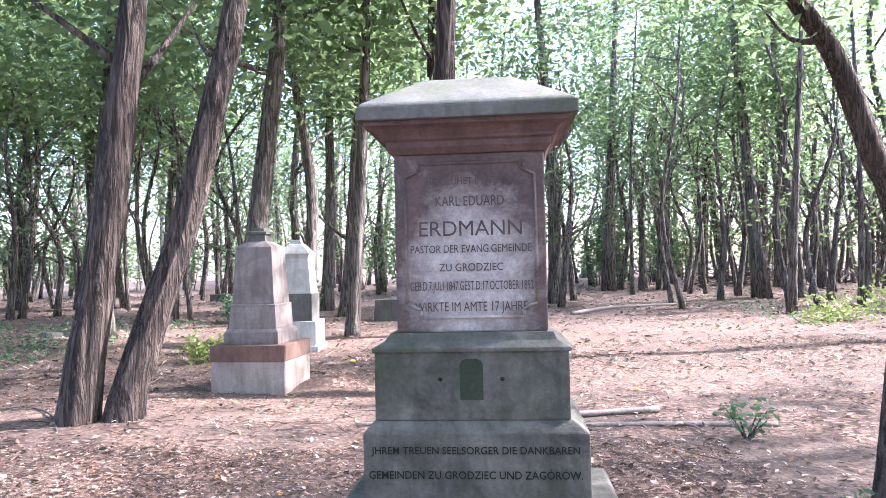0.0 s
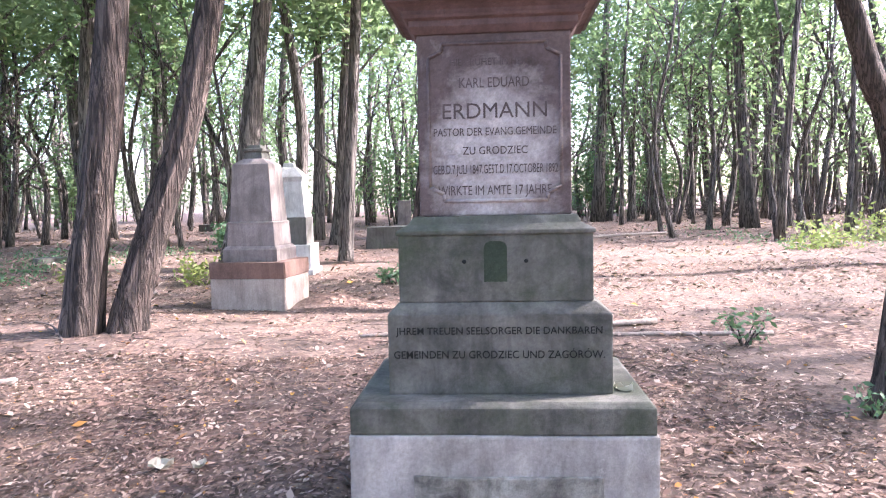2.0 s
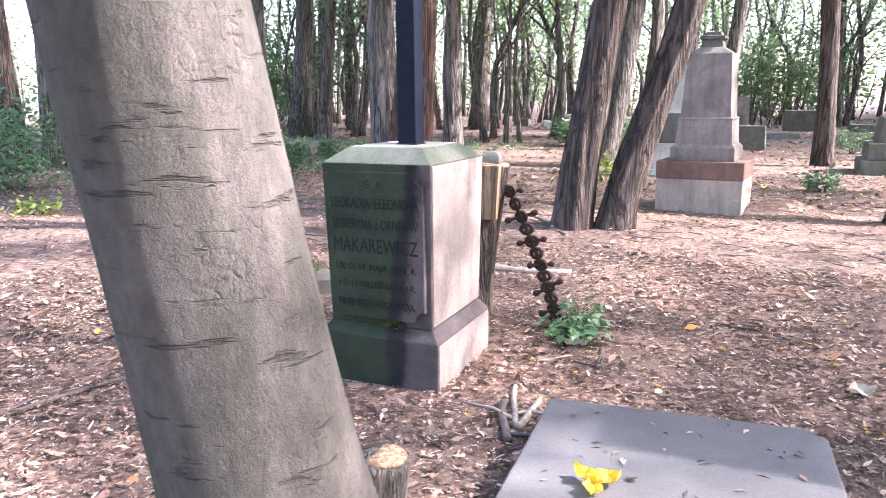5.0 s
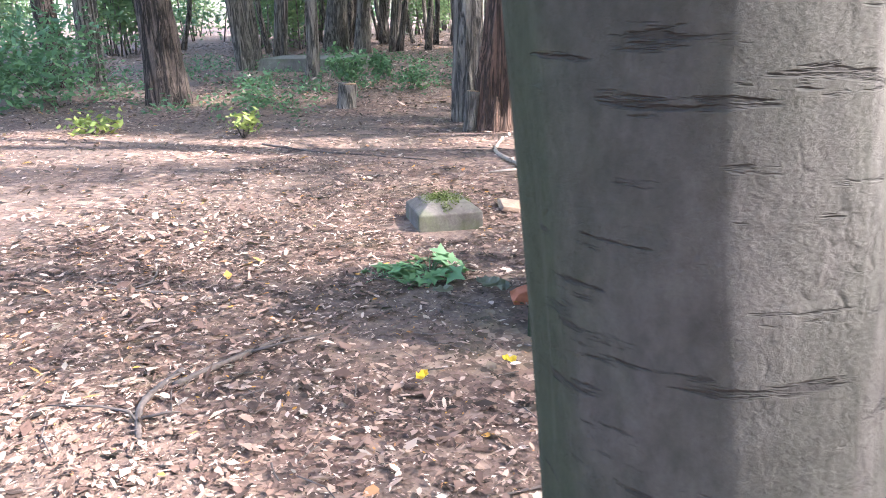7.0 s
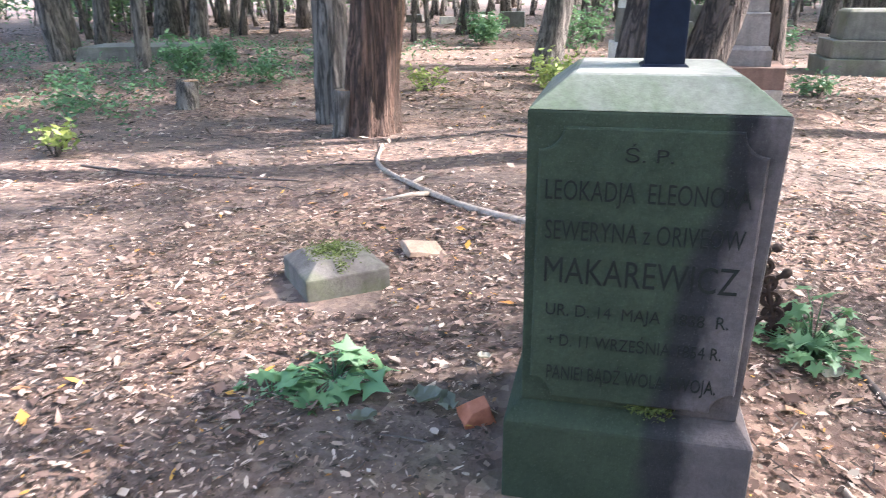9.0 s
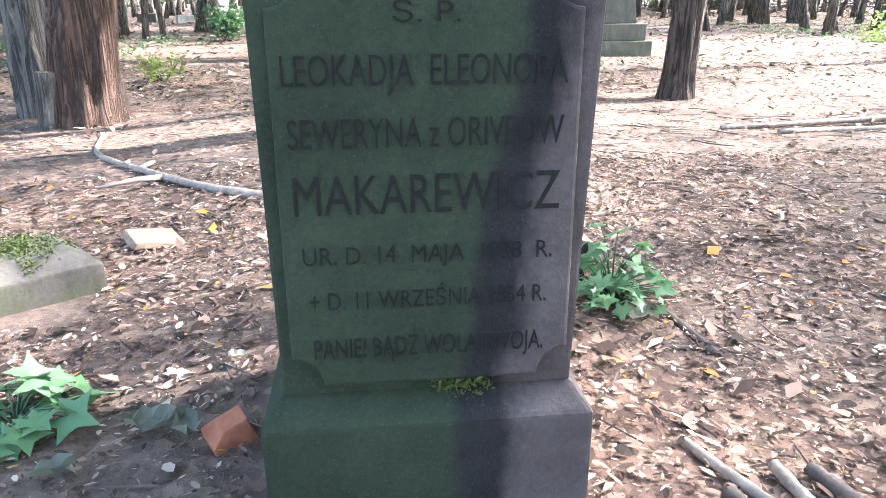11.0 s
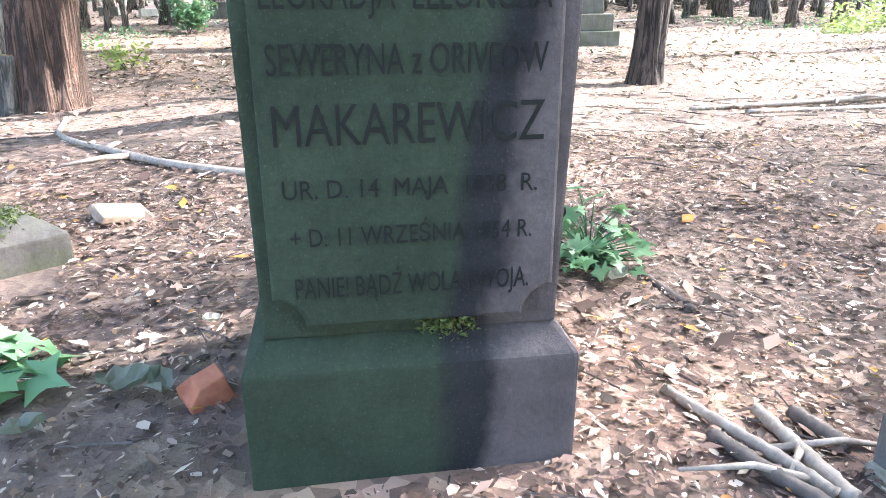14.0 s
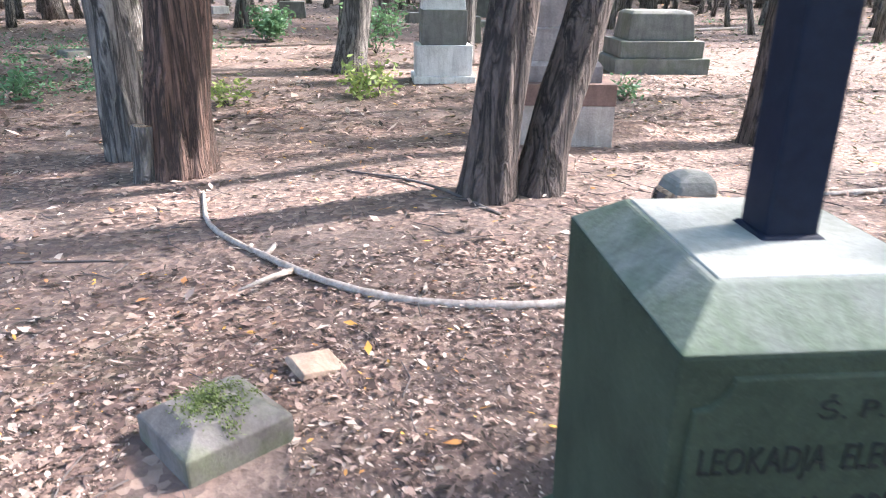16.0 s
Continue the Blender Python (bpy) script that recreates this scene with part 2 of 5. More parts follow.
def maple_bark():
    """Pale smooth bark that cracks into small plates, with dark scars across and a mossy, painted shade side."""
    m, nt, b = shade("pale_flaking_bark", 0.95)
    co = coords(nt)
    base = ramp(nt, noise_tex(nt, coords(nt, (1, 1, 0.5)), 5, 7, 0.65), (0.3, (0.055, 0.049, 0.046)), (0.7, (0.165, 0.146, 0.136)))
    stain = ramp(nt, noise_tex(nt, coords(nt, (2.2, 2.2, 0.8)), 1.5, 5, 0.6, 0.4), (0.40, (0.0,)), (0.53, (0.9,)))
    col = mix(nt, stain, base, (0.072, 0.069, 0.059))
    # moss green and shade together, painted on the side turned from the sun
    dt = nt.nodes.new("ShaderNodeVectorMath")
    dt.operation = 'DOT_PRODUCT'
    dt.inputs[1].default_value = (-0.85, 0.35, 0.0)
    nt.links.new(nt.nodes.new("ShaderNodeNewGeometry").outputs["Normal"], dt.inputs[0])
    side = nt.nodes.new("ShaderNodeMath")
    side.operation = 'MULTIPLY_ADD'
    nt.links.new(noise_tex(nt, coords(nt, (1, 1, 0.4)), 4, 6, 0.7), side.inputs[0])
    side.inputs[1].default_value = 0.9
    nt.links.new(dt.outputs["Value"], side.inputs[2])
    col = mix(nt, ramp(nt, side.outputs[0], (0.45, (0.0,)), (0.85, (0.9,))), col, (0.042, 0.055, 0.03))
    v = nt.nodes.new("ShaderNodeTexVoronoi")
    v.feature = 'DISTANCE_TO_EDGE'
    v.inputs["Scale"].default_value = 1.0
    warp = nt.nodes.new("ShaderNodeMix")
    warp.data_type, warp.blend_type = 'RGBA', 'ADD'
    warp.inputs[0].default_value = 1.0
    nt.links.new(coords(nt, (34, 34, 17)), warp.inputs[6])
    nz = nt.nodes.new("ShaderNodeTexNoise")
    nz.inputs["Scale"].default_value = 22
    nt.links.new(co, nz.inputs["Vector"])
    nt.links.new(nz.outputs["Color"], warp.inputs[7])
    nt.links.new(warp.outputs[2], v.inputs["Vector"])
    crack = ramp(nt, v.outputs["Distance"], (0.0, (0.4,)), (0.14, (0.0,)))
    where = ramp(nt, noise_tex(nt, coords(nt), 3.5, 6, 0.75), (0.51, (0.0,)), (0.64, (0.8,)))
    cr = mix(nt, 1.0, crack, where, 'MULTIPLY')
    scar = ramp(nt, noise_tex(nt, coords(nt, (3.0, 3.0, 20)), 1.6, 5, 0.65), (0.61, (0.0,)), (0.67, (0.85,)))
    dark = mix(nt, 1.0, cr, scar, 'LIGHTEN')
    col = mix(nt, dark, col, (0.045, 0.04, 0.038))
    fine = noise_tex(nt, coords(nt, (1, 1, 0.6)), 30, 8, 0.8)
    col = mix(nt, 0.8, col, ramp(nt, fine, (0.3, (0.3,)), (0.7, (0.7,))), 'OVERLAY')
    nt.links.new(col, b.inputs["Base Color"])
    inv = nt.nodes.new("ShaderNodeInvert")
    nt.links.new(dark, inv.inputs["Color"])
    bump(nt, b, mix(nt, 0.55, inv.outputs[0], noise_tex(nt, coords(nt, (1, 1, 0.6)), 20, 8, 0.75)), 1.0, 0.03)
    return m


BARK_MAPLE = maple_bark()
CUT_WOOD = bark("cut_pale_wood", (0.22, 0.13, 0.08), (0.45, 0.31, 0.2), 1.5, 30, 0.3)
LEAF = leafy("broadleaf_foliage", [(0.0, (0.065, 0.115, 0.055)), (0.5, (0.10, 0.165, 0.08)), (0.9, (0.14, 0.21, 0.095)), (1.0, (0.24, 0.28, 0.10))], 0.66)
LEAF_LIGHT = leafy("bright_green_leaf", [(0.0, (0.04, 0.11, 0.055)), (0.6, (0.075, 0.18, 0.09)), (1.0, (0.14, 0.27, 0.125))], 0.3, 0.5)
LEAF_YELLOW = leafy("yellow_green_leaf", [(0.0, (0.16, 0.22, 0.06)), (1.0, (0.32, 0.36, 0.08))], 0.35)
LITTER = leafy("dry_brown_leaf", [(0.0, (0.023, 0.014, 0.011)), (0.35, (0.089, 0.051, 0.041)), (0.62, (0.199, 0.125, 0.100)), (0.82, (0.378, 0.265, 0.212)), (0.95, (0.52, 0.42, 0.35)), (0.975, (0.168, 0.147, 0.122)), (0.99, (0.420, 0.176, 0.056)), (1.0, (0.545, 0.314, 0.056))], 0.08, 0.9)
DRY_LEAF = leafy("dry_green_grey_leaf", [(0.0, (0.13, 0.14, 0.11)), (1.0, (0.25, 0.245, 0.20))], 0.15, 0.8)
YELLOW = leafy("yellow_petal_leaf", [(0.0, (0.75, 0.50, 0.03)), (1.0, (0.85, 0.62, 0.05))], 0.3, 0.6)
PALE_LEAF = leafy("pale_fallen_leaf", [(0.0, (0.38, 0.35, 0.29)), (1.0, (0.52, 0.49, 0.42))], 0.15, 0.8)


def plain(name, light, dark, rough, metal=0.0, scale=25):
    m, nt, b = shade(name, rough, metal)
    f = noise_tex(nt, coords(nt), scale, 6, 0.7)
    nt.links.new(ramp(nt, f, (0.3, dark), (0.7, light)), b.inputs["Base Color"])
    bump(nt, b, f, 0.2, 0.005)
    return m


DEAD_WOOD = plain("weathered_branch_wood", (0.40, 0.34, 0.295), (0.17, 0.135, 0.11), 0.9, 0, 30)
DARK_WOOD = plain("dark_branch_wood", (0.13, 0.105, 0.095), (0.05, 0.042, 0.04), 0.9, 0, 30)
NAVY = plain("navy_blue_paint", (0.009, 0.014, 0.029), (0.005, 0.008, 0.018), 0.6)
NAVY.node_tree.nodes["Principled BSDF"].inputs["Specular IOR Level"].default_value = 0.15
RUST = plain("rusty_dark_iron", (0.07, 0.04, 0.03), (0.025, 0.018, 0.016), 0.85, 0.3, 60)
LETTER = plain("blackened_letter_groove", (0.010, 0.012, 0.010), (0.005, 0.006, 0.005), 0.9)
LETTER_E = plain("dull_dark_letter_groove", (0.13, 0.10, 0.095), (0.06, 0.046, 0.042), 0.9)
BRICK = plain("broken_red_brick", (0.46, 0.17, 0.10), (0.30, 0.10, 0.06), 0.95, 0, 30)
WHITEWASH = plain("white_trace", (0.6, 0.6, 0.57), (0.4, 0.4, 0.38), 0.9)
MOSS = plain("dark_green_moss", (0.135, 0.165, 0.045), (0.05, 0.075, 0.02), 1.0, 0, 90)


# ---- helpers for things ----
def mesh_of(name, verts, faces, smooth=False):
    me = bpy.data.meshes.new(name)
    me.from_pydata([tuple(v) for v in verts] if not isinstance(verts, list) else verts, [], faces)
    if smooth:
        me.polygons.foreach_set("use_smooth", [True] * len(me.polygons))
    me.update()
    return me


def thing(name, x, y, z=0.0, turn=0.0, label="", category="", group="", kind=""):
    ob = new(name)
    ob.empty_display_size = 0.2
    ob.matrix_world = pose(x, y, z, 0, 0, turn)
    return tagged(ob, label, category, group, kind)


def part(name, me, material, parent, label=""):
    if isinstance(me, bmesh.types.BMesh):
        data = bpy.data.meshes.new(name)
        me.to_mesh(data)
        me.free()
        me = data
    me.materials.append(material)
    ob = new(name, me)
    ob.parent = parent
    if label:
        ob["label"] = label
    return ob


def single(name, me, material, label, category, group="", kind="", m=None):
    if isinstance(me, bmesh.types.BMesh):
        data = bpy.data.meshes.new(name)
        me.to_mesh(data)
        me.free()
        me = data
    me.materials.append(material)
    ob = new(name, me)
    if m is not None:
        ob.matrix_world = m
    return tagged(ob, label, category, group, kind)


def ground_z(x, y):
    """Height of the ground; works on numbers and on arrays."""
    z = 0.015 * np.clip(y - 18, 0, 70)
    z = z + 0.12 * np.exp(-((x + 3.0) ** 2 + (y - 5.5) ** 2) / 2.6)
    z = z - 0.07 * np.exp(-((x + 1.4) ** 2 + (y - 2.3) ** 2) / 1.4)
    z = z + 0.07 * np.exp(-((x + 3.1) ** 2 + (y - 2.75) ** 2) / 0.25)
    z = z + 0.20 * np.exp(-((x + 1.05) ** 2 + (y - 7.6) ** 2) / 0.10)
    z = z + 0.025 * np.sin(x * 0.9 + 1.3) * np.sin(y * 0.7) + 0.012 * np.sin(x * 2.3 + y) * np.cos(y * 1.9 - x)
    return z


def blocks(levels, worn=0.008, seed=0, rough=0.0):
    """A stone piece lofted through rectangles: (z, x0, x1, y0, y1), with worn edges."""
    bm = bmesh.new()
    rings = []
    for z, x0, x1, y0, y1 in levels:
        rings.append([bm.verts.new((x, y, z)) for x, y in ((x0, y0), (x1, y0), (x1, y1), (x0, y1))])
    for a, b in zip(rings, rings[1:]):
        for i in range(4):
            bm.faces.new((a[i], a[(i + 1) % 4], b[(i + 1) % 4], b[i]))
    bm.faces.new(rings[0][::-1])
    bm.faces.new(rings[-1])
    if worn:
        bmesh.ops.bevel(bm, geom=list(bm.edges), offset=worn, segments=2, affect='EDGES', profile=0.6, clamp_overlap=True)
    if rough:
        bmesh.ops.subdivide_edges(bm, edges=[e for e in bm.edges if e.calc_length() > 0.12], cuts=4, use_grid_fill=True)
        for v in bm.verts:
            v.co += rough * noise.noise_vector(v.co * 7 + Vector((seed, 0, 0)))
    bmesh.ops.recalc_face_normals(bm, faces=list(bm.faces))
    return bm


def box(x0, x1, y0, y1, z0, z1, worn=0.006, seed=0, rough=0.0):
    return blocks([(z0, x0, x1, y0, y1), (z1, x0, x1, y0, y1)], worn, seed, rough)


def tube(points, radii, sides=10, ridge=0.0, freq=5, seed=0, cap=True, close_noise=False):
    """A tapered limb along points, with furrowed sides."""
    verts, faces = [], []
    n = len(points)
    pts = [Vector(p) for p in points]
    ref = Vector((0.31, 0.95, 0.05))
    for i, p in enumerate(pts):
        d = (pts[min(i + 1, n - 1)] - pts[max(i - 1, 0)]).normalized()
        u = d.cross(ref).normalized()
        if abs(d.dot(ref)) > 0.97:
            u = d.cross(Vector((1, 0, 0))).normalized()
        w = d.cross(u)
        for k in range(sides):
            a = 2 * math.pi * k / sides
            r = radii[i]
            if ridge:
                c, s = math.cos(a), math.sin(a)
                if close_noise:
                    q = noise.noise((c * freq * 0.5 + seed, s * freq * 0.5, p.z * 1.2 + p.x)) + 0.6 * noise.noise((c * freq, s * freq + seed, p.z * 2.2))
                else:
                    q = math.sin(a * freq + seed + 1.7 * math.sin(p.z * 2 + seed)) * 0.6 + 0.4 * math.sin(a * 2 + p.z * 3 + seed)
                r *= 1 + ridge * q
            verts.append(p + u * (r * math.cos(a)) + w * (r * math.sin(a)))
    for i in range(n - 1):
        for k in range(sides):
            faces.append((i * sides + k, i * sides + (k + 1) % sides, (i + 1) * sides + (k + 1) % sides, (i + 1) * sides + k))
    if cap:
        faces.append(tuple(range(sides))[::-1])
        faces.append(tuple((n - 1) * sides + k for k in range(sides)))
    return verts, faces


def tube_mesh(name, *args, smooth=True, **kw):
    v, f = tube(*args, **kw)
    return mesh_of(name, v, f, smooth)


def curve_points(ctrl, n):
    """Smooth points through control points (Catmull-Rom)."""
    c = [Vector(p) for p in ctrl]
    c = [c[0] * 2 - c[1]] + c + [c[-1] * 2 - c[-2]]
    out = []
    segs = len(c) - 3
    for i in range(n):
        u = i / (n - 1) * segs
        k = min(int(u), segs - 1)
        t = u - k
        a, b, d, e = c[k:k + 4]
        out.append(0.5 * ((2 * b) + (d - a) * t + (2 * a - 5 * b + 4 * d - e) * t * t + (3 * b - a - 3 * d + e) * t ** 3))
    return out


def lettering(name, words, width, height, material, parent, x, y, z, bold=0.0, depth=0.0012):
    """A line of cut letters centred at x, on the face y, its foot at z."""
    cu = bpy.data.curves.new(name, 'FONT')
    cu.body = words
    cu.align_x = 'CENTER'
    cu.extrude = 0.002
    cu.offset = bold
    cu.resolution_u = 3
    tmp = bpy.data.objects.new(name, cu)
    scene.collection.objects.link(tmp)
    dg = bpy.context.evaluated_depsgraph_get()
    me = bpy.data.meshes.new_from_object(tmp.evaluated_get(dg))
    bpy.data.objects.remove(tmp)
    co = np.empty(len(me.vertices) * 3)
    me.vertices.foreach_get("co", co)
    co = co.reshape(-1, 3)
    lo, hi = co.min(0), co.max(0)
    caps = 0.70
    out = np.empty_like(co)
    out[:, 0] = x + ((co[:, 0] - (lo[0] + hi[0]) / 2) / (hi[0] - lo[0])) * width
    out[:, 2] = z + co[:, 1] / caps * height
    out[:, 1] = y - np.where(co[:, 2] > 0, depth, -depth)
    me.vertices.foreach_set("co", out.ravel())
    me.update()
    me.materials.clear()
    return part(name, me, material, parent)


# ---- ground ----
def build_ground():
    xs = np.concatenate([np.array([-600, -300, -150, -90, -60, -45, -35, -28]), np.linspace(-24, 24, 161), np.array([28, 35, 45, 60, 90, 150, 300, 600])])
    ys = np.concatenate([np.array([-600, -300, -150, -80, -50, -30, -20, -14]), np.linspace(-10, 30, 161), np.array([34, 40, 50, 65, 88, 150, 300, 600])])
    gx, gy = np.meshgrid(xs, ys)
    gz = ground_z(gx, gy)
    nx = len(xs)
    verts = [(float(a), float(b), float(c)) for a, b, c in zip(gx.ravel(), gy.ravel(), gz.ravel())]
    faces = [(j * nx + i, j * nx + i + 1, (j + 1) * nx + i + 1, (j + 1) * nx + i) for j in range(len(ys) - 1) for i in range(nx - 1)]
    single("ground", mesh_of("ground", verts, faces, True), GROUND, "forest floor of brown soil under dry fallen leaves", "ground", kind="structure")


build_ground()


# ---- trees ----
def in_sun_gap(p, rng):
    """Which of the points p lie in a gap of the canopy."""
    foot = p[:, :2] - np.array([SUN.x, SUN.y]) * (p[:, 2:3] / SUN.z)
    out = np.zeros(len(p), bool)
    for x, y, r in SUN_SPOTS:
        d = np.hypot(foot[:, 0] - x, foot[:, 1] - y)
        out |= d < r * (1.15 + 0.25 * rng.standard_normal(len(p)))
    return out


def leaf_cloud(name, rng, clumps, per, size, spread, origin=None, cull=True):
    """Many small rhombic leaves in clumps; one mesh."""
    c = np.asarray(clumps, float)
    p = np.repeat(c[:, :3], per, axis=0) + rng.standard_normal((len(c) * per, 3)) * np.repeat(c[:, 3:4], per, axis=0) * spread
    if cull and origin is not None:
        p = p[~in_sun_gap(p + np.asarray(origin), rng)]
    n = len(p)
    a = rng.standard_normal((n, 3))
    a[:, 2] *= 0.55
    a /= np.linalg.norm(a, axis=1)[:, None]
    b = np.cross(a, rng.standard_normal((n, 3)))
    b /= np.linalg.norm(b, axis=1)[:, None]
    s = size * rng.uniform(0.6, 1.3, (n, 1))
    v = np.stack([p - a * s, p + b * s * 0.42 + a * s * 0.1, p + a * s, p - b * s * 0.42 + a * s * 0.1], axis=1).reshape(-1, 3)
    me = bpy.data.meshes.new(name)
    me.vertices.add(n * 4)
    me.vertices.foreach_set("co", v.ravel())
    me.loops.add(n * 4)
    me.loops.foreach_set("vertex_index", np.arange(n * 4))
    me.polygons.add(n)
    me.polygons.foreach_set("loop_start", np.arange(n) * 4)
    me.polygons.foreach_set("loop_total", np.full(n, 4))
    me.update(calc_edges=True)
    return me


TREE_LABELS = {
    BARK_ROBINIA: "tall leaning tree with deeply furrowed brown bark", BARK_GREY: "slender tall grey-barked tree in leaf",
    BARK_DARK: "dark-barked slender forest tree in leaf", BARK_RED: "tree with reddish stringy bark at the clearing",
    BARK_MAPLE: "thick pale tree with scaly flaking bark"}


def tree(x, y, r, ctrl, material=BARK_GREY, height=13.0, near=0, flare=1.35, seed=0, crown=(6.2, 3.1, 92, 66), limbs=3, group="trees of the wood", label=""):
    """A tree at x, y with trunk radius r through the offsets ctrl (dx, dy, z); crown: base height, half width, clumps, leaves a clump."""
    rng = np.random.default_rng(1000 + seed)
    z0 = float(ground_z(x, y)) - 0.06
    t = thing("tree", x, y, z0, 0, label or TREE_LABELS[material], "tree", group)
    last = Vector(ctrl[-1])
    prev = Vector(ctrl[-2]) if len(ctrl) > 1 else Vector((0, 0, 0))
    d = (last - prev) / max(0.1, last.z - prev.z)
    path = [(0, 0, 0)] + list(ctrl)
    if last.z < height - 1.5:
        rem = height - last.z
        path += [tuple(last + Vector((d.x * 0.75, d.y * 0.75, 1)) * rem * 0.5 + Vector(rng.uniform(-0.25, 0.25, 3)) * (1, 1, 0)[0]),
                 tuple(last + Vector((d.x * 0.55, d.y * 0.55, 1)) * rem)]
    n = {0: 16, 1: 40, 2: 110}[near]
    sides = {0: 9, 1: 18, 2: 44}[near]
    pts = curve_points(path, n)
    top = pts[-1].z
    radii = []
    for p in pts:
        u = max(0.0, p.z / top)
        radii.append(r * (1 - 0.72 * u) * (1 + (flare - 1) * math.exp(-max(0.0, p.z) / (2.2 * r))))
    if near == 2:
        me = tube_mesh("trunk", pts, radii, sides, 0.05 if material == BARK_MAPLE else 0.17, 6.5, seed * 3.7, close_noise=True)
    else:
        me = tube_mesh("trunk", pts, radii, sides, 0.07 if near else 0.05, 6, seed * 1.3)
    part("trunk", me, material, t)
    clumps = []
    for i in range(limbs):
        u = rng.uniform(0.42, 0.9)
        s = pts[int(u * (n - 1))]
        a = rng.uniform(0, 6.28)
        ln = rng.uniform(1.2, 2.6) * (1.2 - u * 0.5)
        e = s + Vector((math.cos(a) * ln, math.sin(a) * ln, rng.uniform(0.6, 1.8)))
        m = (s + e) * 0.5 + Vector((0, 0, -0.15 + rng.uniform(-0.2, 0.2)))
        lr = r * 0.30
        part("limb", tube_mesh("limb", curve_points([s, m, e], 7), [lr * (1 - 0.8 * k / 6) for k in range(7)], 6), material, t)
        clumps.append((*e, 0.6))
    cb, cw, cn, per = crown
    axis = np.array([tuple(p) for p in pts])
    for i in range(cn):
        h = rng.uniform(cb, height + 1.0)
        k = np.argmin(abs(axis[:, 2] - h))
        w = cw * (0.55 + 0.45 * math.sin(min(1, (h - cb) / max(1, height + 1 - cb)) * 3.0)) * math.sqrt(rng.uniform(0.02, 1))
        a = rng.uniform(0, 6.28)
        clumps.append((axis[k, 0] + w * math.cos(a), axis[k, 1] + w * math.sin(a), h + rng.uniform(-0.3, 0.3), rng.uniform(0.4, 0.8)))
    part("crown", leaf_cloud("crown", rng, clumps, per, 0.128, 0.9, (x, y, z0)), LEAF, t, "green leaves, sparse with gaps")
    return t


A_GROUP = "leaning trees at the obelisk"
tree(-3.02, 5.36, 0.160, [(0.06, 0.02, 0.5), (0.25, 0.12, 1.9), (0.38, 0.17, 3.1), (0.50, 0.2, 4.2)], BARK_ROBINIA, 12, 2, 1.25, 1, group=A_GROUP)
tree(-2.64, 5.46, 0.148, [(0.10, 0.05, 0.5), (0.52, 0.24, 1.9), (0.79, 0.32, 3.1), (1.01, 0.42, 4.3)], BARK_ROBINIA, 12, 2, 1.3, 2, group=A_GROUP)
tree(0.06, 7.25, 0.150, [(0.08, 0, 1.2), (0.19, 0, 2.2), (0.32, 0.02, 3.3)], BARK_ROBINIA, 12, 2, 1.25, 3, label="straight dark tree with a split furrowed bark")
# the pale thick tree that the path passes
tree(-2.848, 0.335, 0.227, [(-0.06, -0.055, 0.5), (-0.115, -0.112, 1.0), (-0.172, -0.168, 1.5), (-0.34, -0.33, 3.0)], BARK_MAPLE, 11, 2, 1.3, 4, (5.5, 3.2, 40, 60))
# the twin trunk beyond the block
tree(-5.17, 6.65, 0.235, [(0.02, 0, 0.6), (0.10, 0.03, 1.3), (0.18, 0.05, 3.2)], BARK_RED, 12, 2, 1.25, 5, label="reddish stringy trunk of a twin tree")
tree(-5.72, 7.35, 0.185, [(-0.03, 0, 1.0), (-0.06, 0.02, 2.0), (-0.02, 0.05, 3.5)], BARK_GREY, 12, 2, 1.3, 6, label="grey trunk of a twin tree, bark split open")
tree(-3.72, 12.9, 0.235, [(0.36, 0.1, 2.1), (0.62, 0.18, 4.2), (0.88, 0.28, 6.6)], BARK_GREY, 14, 1, 1.3, 7)
tree(-1.60, 14.0, 0.15, [(0.12, 0.02, 1.8), (0.26, 0.04, 3.6), (0.45, 0.07, 7.3)], BARK_GREY, 13, 1, 1.3, 8)
tree(-2.9, 23.5, 0.20, [(0.4, 0.05, 4.4), (0.9, 0.1, 10.3)], BARK_GREY, 14, 0, 1.3, 9)
tree(-3.5, 22.5, 0.21, [(0.2, 0, 4.4), (0.1, 0, 10)], BARK_GREY, 14, 0, 1.3, 10)
tree(-3.3, 18.0, 0.19, [(0.12, 0.03, 2), (0.14, 0.03, 4.1), (-0.53, -0.1, 8.7)], BARK_GREY, 13, 1, 1.3, 11)
tree(7.8, 30.5, 0.28, [(0.3, 0, 6.5), (0.65, 0, 12.5)], BARK_GREY, 15, 0, 1.3, 12)
tree(7.95, 27.2, 0.09, [(0.1, 0, 5.2), (0.5, 0, 11.5)], BARK_GREY, 12, 0, 1.2, 13, (8, 1.6, 10, 40))
tree(12.4, 36.5, 0.22, [(-0.6, 0, 6.2), (0.1, 0, 15)], BARK_DARK, 15, 0, 1.3, 14)
tree(15.3, 36.5, 0.24, [(-0.5, 0, 6.2), (-0.9, 0, 15)], BARK_DARK, 15, 0, 1.3, 15)
tree(11.5, 23.6, 0.26, [(-0.3, 0.1, 4.8), (-0.6, 0.2, 9.7)], BARK_DARK, 14, 0, 1.4, 16)
tree(15.8, 33.0, 0.26, [(0.3, 0, 7), (0.55, 0, 13.5)], BARK_DARK, 14, 0, 1.3, 17)
tree(9.5, 17.5, 0.115, [(0.22, -0.1, 4.0), (0.49, -0.2, 8.4)], BARK_GREY, 12, 0, 1.3, 18, (8, 2, 14, 45))
tree(12.6, 19.6, 0.095, [(0.10, 0, 4.3), (0, 0, 9.3)], BARK_DARK, 12, 0, 1.3, 19, (6, 2, 14, 45))
